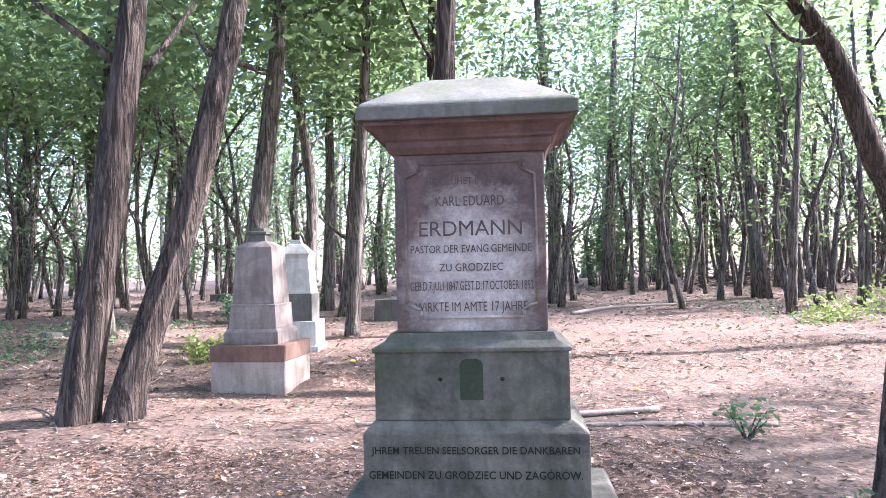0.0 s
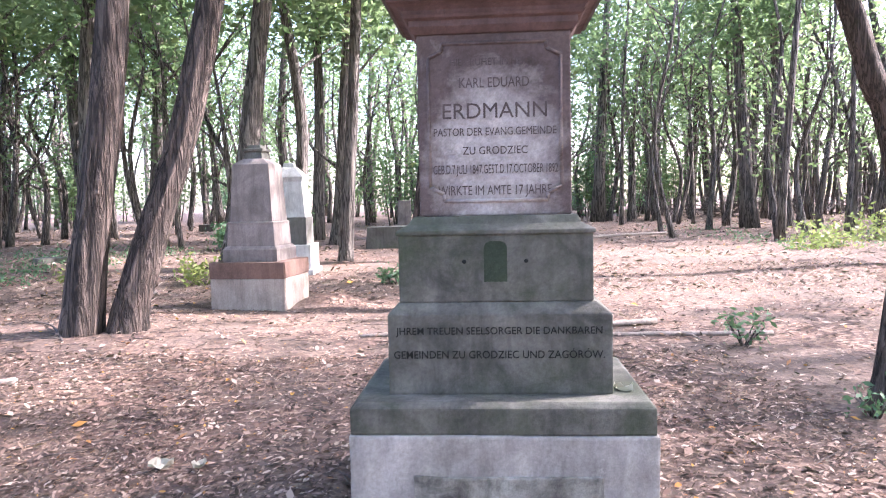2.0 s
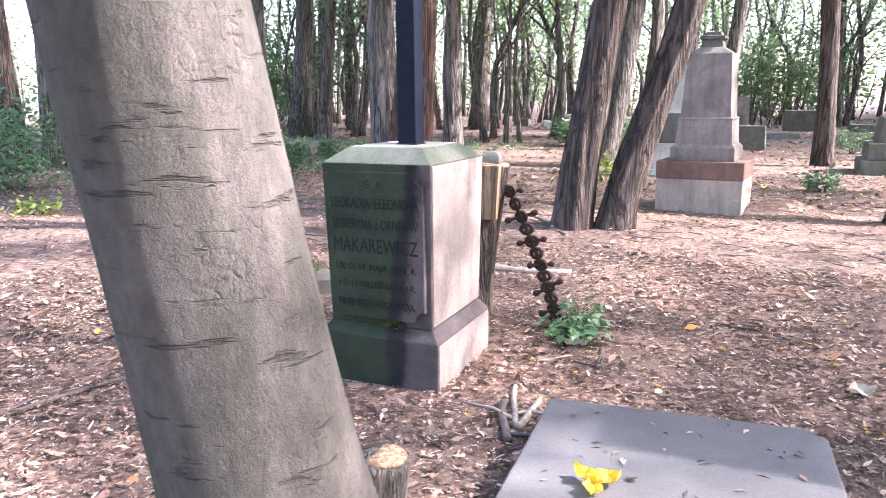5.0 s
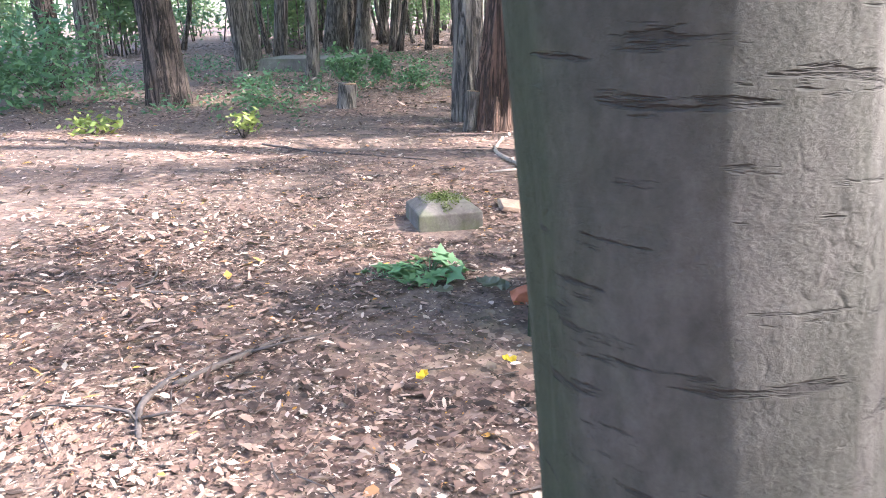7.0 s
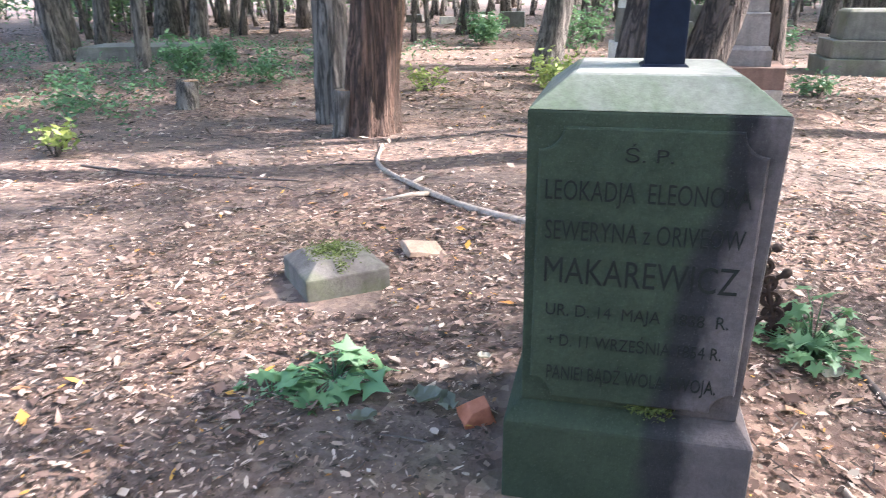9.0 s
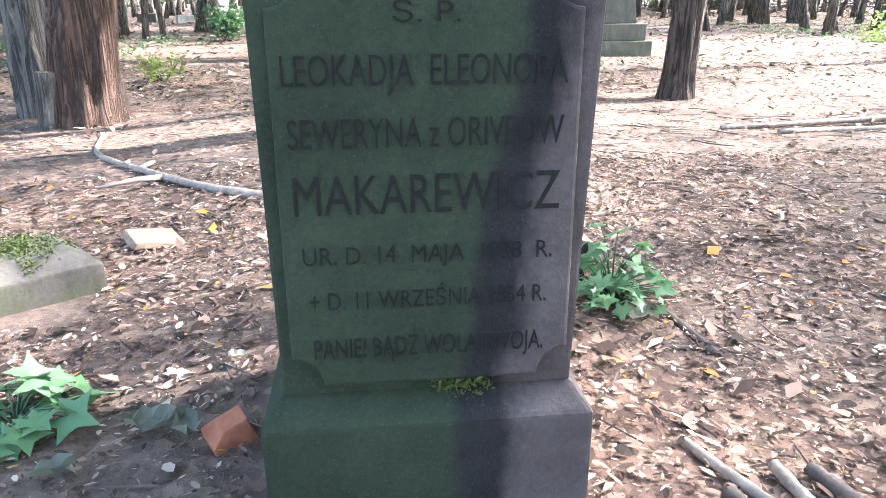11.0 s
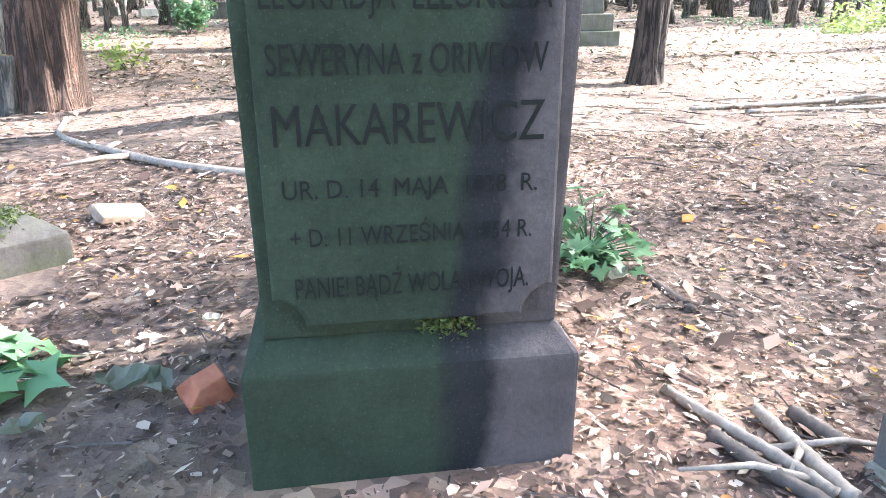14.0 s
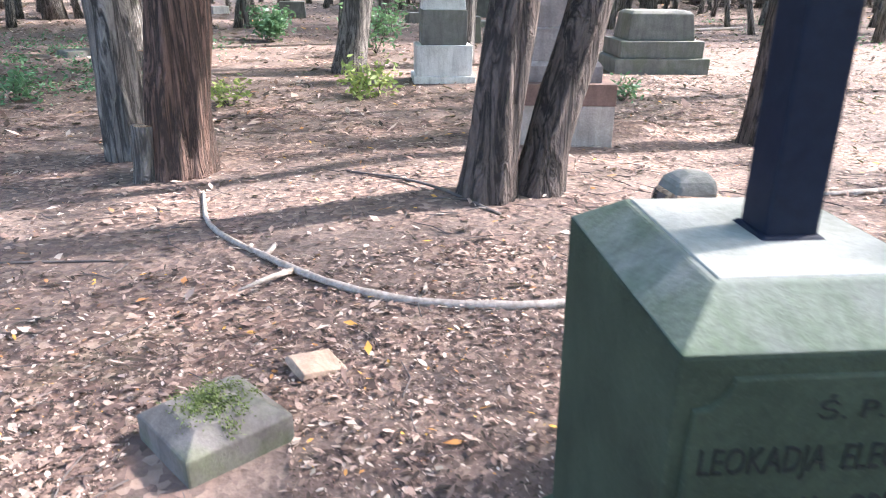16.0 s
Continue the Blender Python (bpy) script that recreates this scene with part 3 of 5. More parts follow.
tree(4.36, 23.8, 0.26, [(-0.04, 0, 4.8), (-0.4, 0, 10.8)], BARK_GREY, 14, 1, 1.3, 20)
tree(-14.0, 23.2, 0.115, [(0.41, 0.25, 4.9), (0.22, 0.14, 10.9)], BARK_DARK, 12, 0, 1.3, 21)
tree(-17.8, 27.0, 0.28, [(0.5, 0.3, 8.6)], BARK_DARK, 14, 0, 1.3, 22)
tree(-13.8, 29.0, 0.24, [(0.55, 0.3, 8.0)], BARK_GREY, 14, 0, 1.3, 23)
tree(2.87, 2.97, 0.10, [(0.11, -0.05, 1.2), (0.34, -0.2, 3)], BARK_ROBINIA, 9, 1, 1.5, 24, (6.0, 2.0, 16, 50))
tree(8.6, 10.9, 0.26, [(-0.55, 0.0, 2.5), (-0.85, 0.0, 3.2), (-1.45, 0, 4.9), (-2.3, 0, 6.3)], BARK_ROBINIA, 11, 1, 1.3, 25, label="robinia bending far over to one side")
tree(-13.4, 13.6, 0.20, [(-0.15, -0.12, 1.9), (-0.23, -0.19, 3.9)], BARK_GREY, 13, 1, 1.3, 26)
tree(-14.8, 17.1, 0.18, [(0.2, 0.15, 4.5)], BARK_GREY, 13, 0, 1.3, 27)
tree(-12.5, 26.0, 0.30, [(-0.3, -0.1, 3.5), (-0.4, -0.15, 5.6)], BARK_GREY, 14, 0, 1.3, 28)
tree(-7.75, 15.8, 0.245, [(0.05, 0.02, 4.0)], BARK_GREY, 13, 1, 1.3, 29)
tree(-10.3, 26.5, 0.32, [(0.3, 0.1, 5.6)], BARK_GREY, 14, 0, 1.3, 30)
tree(-14.1, 9.0, 0.19, [(-0.07, -0.08, 3.0)], BARK_ROBINIA, 13, 1, 1.3, 31)
tree(-15.3, 21.2, 0.36, [(0.3, 0.18, 4.5)], BARK_GREY, 15, 0, 1.35, 32)
tree(-11.0, 28.5, 0.33, [(0.25, 0.1, 5)], BARK_GREY, 14, 0, 1.3, 33)
tree(0.25, 14.0, 0.175, [(-0.05, 0, 1.8), (-0.10, 0, 3.5)], BARK_ROBINIA, 13, 1, 1.3, 34)
tree(-14.3, 9.9, 0.22, [(0.05, 0.05, 1.3)], BARK_GREY, 13, 1, 1.3, 35)
tree(-10.2, 7.35, 0.25, [(-0.04, -0.02, 1.3), (-0.2, -0.1, 4)], BARK_ROBINIA, 13, 2, 1.3, 36)
tree(-14.7, 15.7, 0.20, [(-0.04, -0.03, 1.3)], BARK_GREY, 13, 1, 1.3, 37)
tree(-10.75, 12.1, 0.13, [(0.05, 0.03, 1.3)], BARK_GREY, 12, 1, 1.3, 38)
tree(-14.0, 20.6, 0.24, [(0.08, 0.04, 1.3)], BARK_GREY, 13, 0, 1.3, 39)
tree(-13.9, 15.9, 0.095, [(0.08, 0.05, 1.3)], BARK_DARK, 12, 0, 1.3, 40)
tree(-2.6, 20.5, 0.22, [(0.15, 0, 1.4)], BARK_GREY, 13, 0, 1.3, 42)
tree(12.8, 23.5, 0.23, [(-0.1, 0, 1.1)], BARK_DARK, 13, 0, 1.3, 43)


def wood_template(seed, material):
    """One of the trees of the far wood, leafed far down."""
    rng = np.random.default_rng(50 + seed)
    t = thing("tree", 0, 0, 0, 0, TREE_LABELS[material], "tree", "trees of the far wood")
    h = rng.uniform(12, 16)
    r = rng.uniform(0.10, 0.24)
    sway = rng.uniform(-0.5, 0.5, (3, 2))
    pts = curve_points([(0, 0, -0.1), (*sway[0] * 0.6, h * 0.3), (*sway[1] * 1.3, h * 0.62), (*sway[2] * 2.2, h)], 14)
    part("trunk", tube_mesh("trunk", pts, [r * (1 - 0.75 * i / 13) * (1.3 if i == 0 else 1) for i in range(14)], 8, 0.05, 5, seed), material, t)
    clumps = []
    for i in range(5):
        s = pts[int(rng.integers(5, 12))]
        a = rng.uniform(0, 6.28)
        ln = rng.uniform(1.0, 2.6)
        e = s + Vector((math.cos(a) * ln, math.sin(a) * ln, rng.uniform(0.5, 2.2)))
        part("limb", tube_mesh("limb", curve_points([s, (s + e) * 0.5 + Vector((0, 0, -0.15)), e], 6), [r * 0.34 * (1 - 0.85 * k / 5) for k in range(6)], 5), material, t)
        clumps.append((*e, 0.8))
    for i in range(50):
        z = h * rng.uniform(0.38, 1.05)
        w = 2.7 * math.sqrt(rng.uniform(0, 1))
        a = rng.uniform(0, 6.28)
        p = pts[min(13, int(z / h * 13))]
        clumps.append((p.x + w * math.cos(a), p.y + w * math.sin(a), z, rng.uniform(0.4, 0.9)))
    part("crown", leaf_cloud("crown", rng, clumps, 25, 0.135, 1.0), LEAF, t, "green leaves, sparse with gaps")
    return t


def far_wood():
    rng = np.random.default_rng(7)
    kinds = [wood_template(i, m) for i, m in enumerate((BARK_GREY, BARK_DARK, BARK_GREY, BARK_GREY, BARK_ROBINIA, BARK_DARK))]
    spots = []
    tries = 0
    while len(spots) < 250 and tries < 20000:
        tries += 1
        a = rng.uniform(0, 2 * math.pi)
        d = math.sqrt(rng.uniform(9 ** 2, 62 ** 2))
        x, y = -2 + d * math.cos(a), 2 + d * math.sin(a)
        # room for unseen trees towards the sun, added to shade the clearing
        beside = x > 4.2 and -4.5 < y < min(x + 0.6, (x - 2.2) / 0.75 - 1.2)
        if -17 < x < 15 and -4.5 < y < 27 - 0.2 * max(0, -x) and not beside:
            continue
        if -4.5 < y < 1 and -9 < x < 4:
            continue
        if x < -15 and y > -4 and rng.uniform() < 0.45:
            continue
        if any((x - p) ** 2 + (y - q) ** 2 < (1.5 if y > 20 else 2.6) ** 2 for p, q in spots):
            continue
        spots.append((x, y))
    spots.sort(key=lambda p: (p[0] > 4 and p[0] < 24 and -9 < p[1] < 12))
    for i, (x, y) in enumerate(spots):
        # added sunward trees out of view: dense crowns block sun but spare SUN_SPOTS
        if i > 5 and 4 < x < 24 and -9 < y < 12:
            tree(x, y, 0.12 + 0.08 * rng.uniform(), [(rng.uniform(-0.3, 0.3), rng.uniform(-0.3, 0.3), 5.0)], BARK_GREY, 14, 0, 1.3, 200 + i, (4.5, 3.0, 110, 66), 4)
            continue
        k = kinds[i % 6]
        m = pose(x, y, float(ground_z(x, y)), 0, 0, rng.uniform(0, 360))
        if i < 6:
            k.matrix_world = m
        else:
            copy_thing(k, m)


far_wood()


def thicket_template(seed, mat=None):
    """Undergrowth: thin stems with leaves almost to the ground."""
    rng = np.random.default_rng(300 + seed)
    t = thing("undergrowth", 0, 0, 0, 0, "green leafy undergrowth of thin saplings", "undergrowth", "undergrowth of the wood")
    clumps = []
    for i in range(6):
        a, w = rng.uniform(0, 6.28), rng.uniform(0.2, 1.8)
        h = rng.uniform(2.5, 6)
        b = Vector((w * math.cos(a), w * math.sin(a), -0.05))
        e = b + Vector((rng.uniform(-0.8, 0.8), rng.uniform(-0.8, 0.8), h))
        part("stem", tube_mesh("stem", curve_points([b, (b + e) / 2 + Vector((0.2, 0.1, 0)), e], 6), [0.035, 0.03, 0.025, 0.02, 0.014, 0.008], 5), BARK_DARK, t)
        for k in range(9):
            f = rng.uniform(0.2, 1.0)
            q = b.lerp(e, f)
            clumps.append((q.x + rng.uniform(-0.8, 0.8), q.y + rng.uniform(-0.8, 0.8), q.z, 0.5))
    part("leaves", leaf_cloud("leaves", rng, clumps, 24, 0.12, 0.8), mat or LEAF, t)
    return t


def undergrowth():
    rng = np.random.default_rng(11)
    kinds = [thicket_template(i, LEAF_LIGHT if i == 2 else LEAF) for i in range(4)]
    n = 0
    while n < 112:
        a = rng.uniform(0.05, math.pi * 1.02)
        d = rng.uniform(24, 60)
        x, y = -2 + d * math.cos(a), 2 + d * math.sin(a)
        if y < 30 and -17 < x < 15:
            continue
        if -17 < x < 17 and y < 34 and rng.uniform() < 0.6:
            continue
        m = pose(x, y, float(ground_z(x, y)), 0, 0, rng.uniform(0, 360))
        if n < 4:
            kinds[n].matrix_world = m
        else:
            copy_thing(kinds[n % 4], m)
        n += 1


undergrowth()


def sapling_template(seed):
    """A thin crooked young tree with bare forked twigs and few leaves."""
    rng = np.random.default_rng(420 + seed)
    t = thing("sapling", 0, 0, 0, 0, "thin crooked sapling with few green leaves", "sapling", "saplings of the wood")
    hh = rng.uniform(7, 10)
    sway = rng.uniform(-0.6, 0.6, (3, 2))
    pts = curve_points([(0, 0, -0.1), (*sway[0] * 0.7, hh * 0.3), (*sway[1] * 1.4, hh * 0.65), (*sway[2] * 2.4, hh)], 16)
    r = rng.uniform(0.05, 0.13)
    mat = BARK_DARK if seed % 2 else BARK_GREY
    part("trunk", tube_mesh("trunk", pts, [r * (1 - 0.8 * i / 15) * (1.25 if i == 0 else 1) for i in range(16)], 7, 0.04, 4, seed), mat, t)
    clumps = []
    for i in range(7):
        s = pts[int(rng.integers(4, 14))]
        a, ln = rng.uniform(0, 6.28), rng.uniform(0.8, 2.2)
        e = s + Vector((math.cos(a) * ln, math.sin(a) * ln, rng.uniform(0.4, 1.8)))
        part("limb", tube_mesh("limb", curve_points([s, (s + e) * 0.5 + Vector((0.1, -0.1, 0.12)), e], 6), [r * 0.36 * (1 - 0.85 * k / 5) for k in range(6)], 4), mat, t)
        clumps += [(*e, 0.6), (*((s + e) * 0.5), 0.45)]
    part("leaves", leaf_cloud("leaves", rng, clumps, 16, 0.11, 0.9), LEAF, t)
    return t


def saplings():
    rng = np.random.default_rng(19)
    kinds = [sapling_template(i) for i in range(6)]
    n = 0
    while n < 210:
        x, y = rng.uniform(-26, 24), rng.uniform(19, 46)
        if -6 < x < 4 and y < 30 or rng.uniform() < 0.35 * (x < -4):
            continue
        m = pose(x, y, float(ground_z(x, y)), 0, 0, rng.uniform(0, 360))
        if n < 6:
            kinds[n].matrix_world = m
        else:
            copy_thing(kinds[n % 6], m)
        n += 1


saplings()


# ---- the tall monument on stepped bases ----
def tall_monument():
    t = thing("monument", 0.45, 1.935, float(ground_z(0.6, 2.2)) - 0.03, -5.5, "tall stepped sandstone grave monument with red cornice and inscribed plate", "grave monument")
    t.location.z = -0.03
    g = 0.03
    part("foundation", box(-0.63, 0.65, -0.44, 0.46, -0.1, 0.36 + g, 0.012, 3, 0.006), SAND_LOWER, t, "whitish limewashed base stone")
    part("rough_panel", box(-0.36, 0.42, -0.452, -0.43, -0.05, 0.205 + g, 0.008, 4, 0.012), CONCRETE, t, "rough flaking stone panel")
    part("step", blocks([(0.36 + g, -0.625, 0.64, -0.43, 0.45), (0.462 + g, -0.625, 0.64, -0.43, 0.45), (0.485 + g, -0.60, 0.615, -0.41, 0.43)], 0.008, 5), SAND_BASE, t, "dark mossy step")
    part("inscribed_base", blocks([(0.485 + g, -0.475, 0.485, -0.30, 0.40), (0.852 + g, -0.475, 0.485, -0.30, 0.40), (0.905 + g, -0.43, 0.42, -0.27, 0.37)], 0.008, 6), SAND_BASE, t, "green stained base block with two lines of lettering")
    up = part("pedestal", blocks([(0.905 + g, -0.425, 0.41, -0.27, 0.36), (1.213 + g, -0.425, 0.41, -0.27, 0.36)], 0.007, 7), SAND_BASE, t, "mossy pedestal with a small recessed niche")
    arch = [(-0.068, 0.985), (0.056, 0.985), (0.056, 1.165), (0.045, 1.185), (0.022, 1.195), (-0.034, 1.195), (-0.057, 1.185), (-0.068, 1.165)]
    for k, (shrink, dep, mat, nm) in enumerate(((1.0, 0.003, SAND_BASE, "niche_frame"), (0.80, 0.0045, STAINED, "niche"))):
        bm = bmesh.new()
        vs = [bm.verts.new((-0.006 + (x + 0.006) * shrink, -0.27 - dep, 1.09 + (z - 1.09) * (shrink + 0.08 * k) + g)) for x, z in arch]
        bm.faces.new(vs)
        ex = bmesh.ops.extrude_face_region(bm, geom=list(bm.faces))
        for v in ex["geom"]:
            if isinstance(v, bmesh.types.BMVert):
                v.co.y = -0.262
        bmesh.ops.recalc_face_normals(bm, faces=list(bm.faces))
        part(nm, bm, mat, up, "dark blackened niche" if k else "")
    for x in (-0.14, 0.125):
        part("bolt_hole", tube_mesh("bolt_hole", [(x, -0.262, 1.09 + g), (x, -0.273, 1.09 + g)], [0.012, 0.009], 8), LETTER, up)
    part("moulding", blocks([(1.213 + g, -0.435, 0.42, -0.28, 0.37), (1.232 + g, -0.435, 0.42, -0.28, 0.37), (1.26 + g, -0.385, 0.365, -0.24, 0.33), (1.296 + g, -0.36, 0.35, -0.225, 0.31)], 0.005, 8), SAND_BASE, t)
    sh = part("shaft", box(-0.333, 0.328, -0.20, 0.28, 1.296 + g, 2.06 + g, 0.008, 9), SAND_PLATE, t, "reddish shaft bleached pale across the inscription")
    # raised frame of the plate with notched corners
    yf = -0.2055
    x0, x1, z0, z1, n = -0.285, 0.285, 1.36 + g, 2.02 + g, 0.06
    outline = [(x0 + n, z0), (x1 - n, z0), (x1 - n, z0 + n * 0.5), (x1, z0 + n), (x1, z1 - n), (x1 - n, z1 - n * 0.5), (x1 - n, z1), (x0 + n, z1), (x0 + n, z1 - n * 0.5), (x0, z1 - n), (x0, z0 + n), (x0 + n, z0 + n * 0.5), (x0 + n, z0)]
    for a, b in zip(outline, outline[1:]):
        part("plate_bead", tube_mesh("plate_bead", [(a[0], yf + 0.004, a[1]), (b[0], yf + 0.004, b[1])], [0.008, 0.008], 8), SAND_PLATE, sh)
    part("neck", blocks([(2.06 + g, -0.345, 0.34, -0.21, 0.29), (2.085 + g, -0.365, 0.36, -0.235, 0.31)], 0.004), SAND_RED, t)
    co = part("cornice", blocks([(2.085 + g, -0.362, 0.357, -0.235, 0.31), (2.112 + g, -0.362, 0.357, -0.235, 0.31), (2.118 + g, -0.382, 0.377, -0.255, 0.33), (2.132 + g, -0.392, 0.387, -0.265, 0.34)], 0.003), SAND_RED, t, "profiled red sandstone cornice")
    part("cove", blocks([(2.132 + g, -0.385, 0.38, -0.258, 0.333), (2.146 + g, -0.392, 0.387, -0.265, 0.34), (2.160 + g, -0.410, 0.405, -0.283, 0.358), (2.170 + g, -0.436, 0.431, -0.309, 0.384)], 0.002), SAND_RED, co)
    part("fillet", box(-0.446, 0.441, -0.319, 0.394, 2.170 + g, 2.190 + g, 0.003), SAND_RED, co)
    part("roof_slab", blocks([(2.190 + g, -0.472, 0.468, -0.345, 0.42), (2.245 + g, -0.472, 0.468, -0.345, 0.42)], 0.006, 10, 0.002), GREY_STONE, t, "dark grey weathered slab edge")
    part("roof", blocks([(2.245 + g, -0.467, 0.463, -0.34, 0.415), (2.262 + g, -0.455, 0.45, -0.33, 0.40), (2.42 + g, -0.21, 0.20, -0.05, 0.14)], 0.008, 10), SAND_ROOF, t, "low hipped roof stone, lichen grey")
    yt = -0.2015
    for words, w, h, z in (("HIER RUHET IM HERRN", 0.38, 0.03, 1.927), ("KARL EDUARD", 0.30, 0.042, 1.835), ("ERDMANN", 0.45, 0.065, 1.707), ("PASTOR DER EVANG.GEMEINDE", 0.53, 0.033, 1.635),
                           ("ZU GRODZIEC", 0.28, 0.033, 1.556), ("GEB.D.7.JULI 1847.GEST.D.17.OCTOBER 1892", 0.54, 0.038, 1.475), ("WIRKTE IM AMTE 17 JAHRE.", 0.50, 0.04, 1.385)):
        lettering("inscription", words, w, h, LETTER_E, sh, 0.0, yt, z + g, 0.0)
    for words, w, h, z in (("JHREM TREUEN SEELSORGER DIE DANKBAREN", 0.88, 0.033, 0.762), ("GEMEINDEN ZU GRODZIEC UND ZAGÓRÓW.", 0.90, 0.035, 0.652)):
        lettering("inscription", words, w, h, LETTER, t, 0.0, -0.3015, z + g, 0.004)
    # true proportions: slimmer than the drawing above, lower between the steps
    for ob in t.children_recursive:
        for v in ob.data.vertices:
            x, y, z = v.co
            z = z if z < 0.515 else 0.515 + (z - 0.515) * 0.865 if z < 1.326 else 1.2165 + (z - 1.326) * 0.94
            v.co = (x * 0.915, (y + 0.30) * 0.92 - 0.30, z)
    return t


tall_monument()


# ---- the inscribed block with the blue post ----
def notched_panel(x0, x1, z0, z1, r, y, depth):
    """A panel with scooped corners."""
    pts = []
    for cx, cz, a0 in ((x1, z0, 180), (x1, z1, 270), (x0, z1, 0), (x0, z0, 90)):
        arc = [(cx + r * math.cos(radians(a0 - k * 15)), cz + r * math.sin(radians(a0 - k * 15))) for k in range(7)]
        pts += arc
    bm = bmesh.new()
    f = [bm.verts.new((x, y - depth, z)) for x, z in pts]
    b = [bm.verts.new((x, y + 0.004, z)) for x, z in pts]
    n = len(pts)
    bm.faces.new(f)
    for i in range(n):
        bm.faces.new((f[i], b[i], b[(i + 1) % n], f[(i + 1) % n]))
    bmesh.ops.recalc_face_normals(bm, faces=list(bm.faces))
    rim = [e for e in bm.edges if all(v.co.y < y for v in e.verts)]
    bmesh.ops.bevel(bm, geom=rim, offset=0.006, segments=2, affect='EDGES', profile=0.5)
    return bm


def block_monument():
    t = thing("gravestone", -3.267, 1.735, -0.05, -4.0, "block gravestone stained green, chamfered top, Polish inscription", "gravestone")
    g = 0.05
    part("plinth", blocks([(0.0, -0.298, 0.298, 0.0, 0.64), (0.205 + g, -0.298, 0.298, 0.0, 0.64), (0.258 + g, -0.258, 0.258, 0.035, 0.605)], 0.008, 1), STAINED, t, "dark stained plinth with sloping top")
    sh = part("shaft", blocks([(0.258 + g, -0.257, 0.257, 0.03, 0.60), (0.99 + g, -0.262, 0.272, 0.0, 0.61)], 0.006, 2), STAINED, t, "shaft dark green to grey on its front")
    part("side_face", blocks([(0.270 + g, 0.256, 0.2602, 0.045, 0.595), (0.985 + g, 0.270, 0.2750, 0.012, 0.605)], 0.0), PALE_SIDE, sh, "pale pinkish weathered side")
    part("plinth_side", box(0.297, 0.3005, 0.012, 0.63, 0.0, 0.198 + g, 0.0), PALE_SIDE, t, "pale weathered plinth side")
    part("chamfered_top", blocks([(0.99 + g, -0.262, 0.272, 0.0, 0.61), (1.055 + g, -0.178, 0.188, 0.10, 0.52)], 0.005, 3), STAINED_TOP, t, "chamfered top stone, greenish and bleached")
    part("top_face", blocks([(1.052 + g, -0.172, 0.182, 0.108, 0.512), (1.0585 + g, -0.168, 0.178, 0.113, 0.507)], 0.002, 5), TOP_PALE, t, "bleached pale grey top face")
    pn = part("panel", notched_panel(-0.234, 0.238, 0.292 + g, 0.957 + g, 0.052, 0.016, 0.020), STAINED, sh, "raised panel with scooped corners")
    y = -0.0052
    for words, w, h, z, b in (("Ś. P.", 0.10, 0.030, 0.885, -0.004), ("LEOKADJA  ELEONORA", 0.430, 0.046, 0.795, -0.002), ("SEWERYNA z ORIVEÓW", 0.424, 0.046, 0.702, -0.002), ("MAKAREWICZ", 0.420, 0.064, 0.597, -0.002),
                              ("UR. D. 14  MAJA  1838  R.", 0.405, 0.030, 0.514, -0.002), ("+ D. 11 WRZEŚNIA 1854 R.", 0.392, 0.031, 0.435, -0.002), ("PANIE! BĄDŹ WOLA TWOJA.", 0.388, 0.036, 0.346, -0.002)):
        lettering("inscription", words, w, h, LETTER, pn, 0.0, y, z + g, b)
    rng = np.random.default_rng(5)
    part("moss_tuft", leaf_cloud("moss_tuft", rng, [(0.03 + 0.03 * k, 0.028, 0.278 + g, 0.016) for k in range(3)], 220, 0.006, 0.8), MOSS, t, "dark green moss growing under the panel")
    po = thing("iron_post", -3.215, 2.045, 1.003, -4.0, "navy blue painted square iron post", "post")
    part("collar", blocks([(0.0, -0.062, 0.062, -0.062, 0.062), (0.05, -0.062, 0.062, -0.062, 0.062), (0.062, -0.05, 0.05, -0.05, 0.05)], 0.004), NAVY, po)
    part("post", box(-0.046, 0.046, -0.046, 0.046, 0.055, 1.75, 0.005), NAVY, po)
    part("mortar", blocks([(-0.002, -0.085, 0.08, -0.085, 0.085), (0.012, -0.066, 0.066, -0.066, 0.066)], 0.003, 3), WHITEWASH, po, "whitish mortar bed")
    return t


block_monument()


# ---- the fallen slab ----
def slab():
    c0, c1 = Vector((-2.441, 1.57, 0.10)), Vector((-1.470, 1.55, 0.115))
    u = (c1 - c0).normalized()
    fwd = Vector((-0.01, -1.0, 0.012)).normalized()
    nrm = u.cross(-fwd).normalized()
    m = Matrix.Translation(c0) @ Matrix((u, -fwd, nrm)).transposed().to_4x4()
    t = thing("grave_slab", 0, 0, 0, 0, "dark grey grave slab on the ground, strewn with leaves", "grave slab")
    t.matrix_world = m
    bm = bmesh.new()
    w, ln, th, cut = (c1 - c0).length, 1.75, 0.13, 0.07
    pts = [(0, 0), (0, -ln), (w, -ln), (w, -cut), (w - cut, 0)]
    lo = [bm.verts.new((x, y, -th)) for x, y in pts]
    hi = [bm.verts.new((x, y, 0)) for x, y in pts]
    bm.faces.new(hi)
    bm.faces.new(lo[::-1])
    for i in range(5):
        bm.faces.new((lo[i], lo[(i + 1) % 5], hi[(i + 1) % 5], hi[i]))
    bmesh.ops.recalc_face_normals(bm, faces=list(bm.faces))
    bmesh.ops.bevel(bm, geom=list(bm.edges), offset=0.014, segments=3, affect='EDGES', profile=0.6)
    part("slab", bm, SLAB_STONE, t)
    part("bedding", box(-0.02, w + 0.03, -ln + 0.02, 0.0, -0.30, -th + 0.03, 0.02, 4, 0.02), CONCRETE, t, "crumbling mortar bed under the slab")
    return m, w, ln


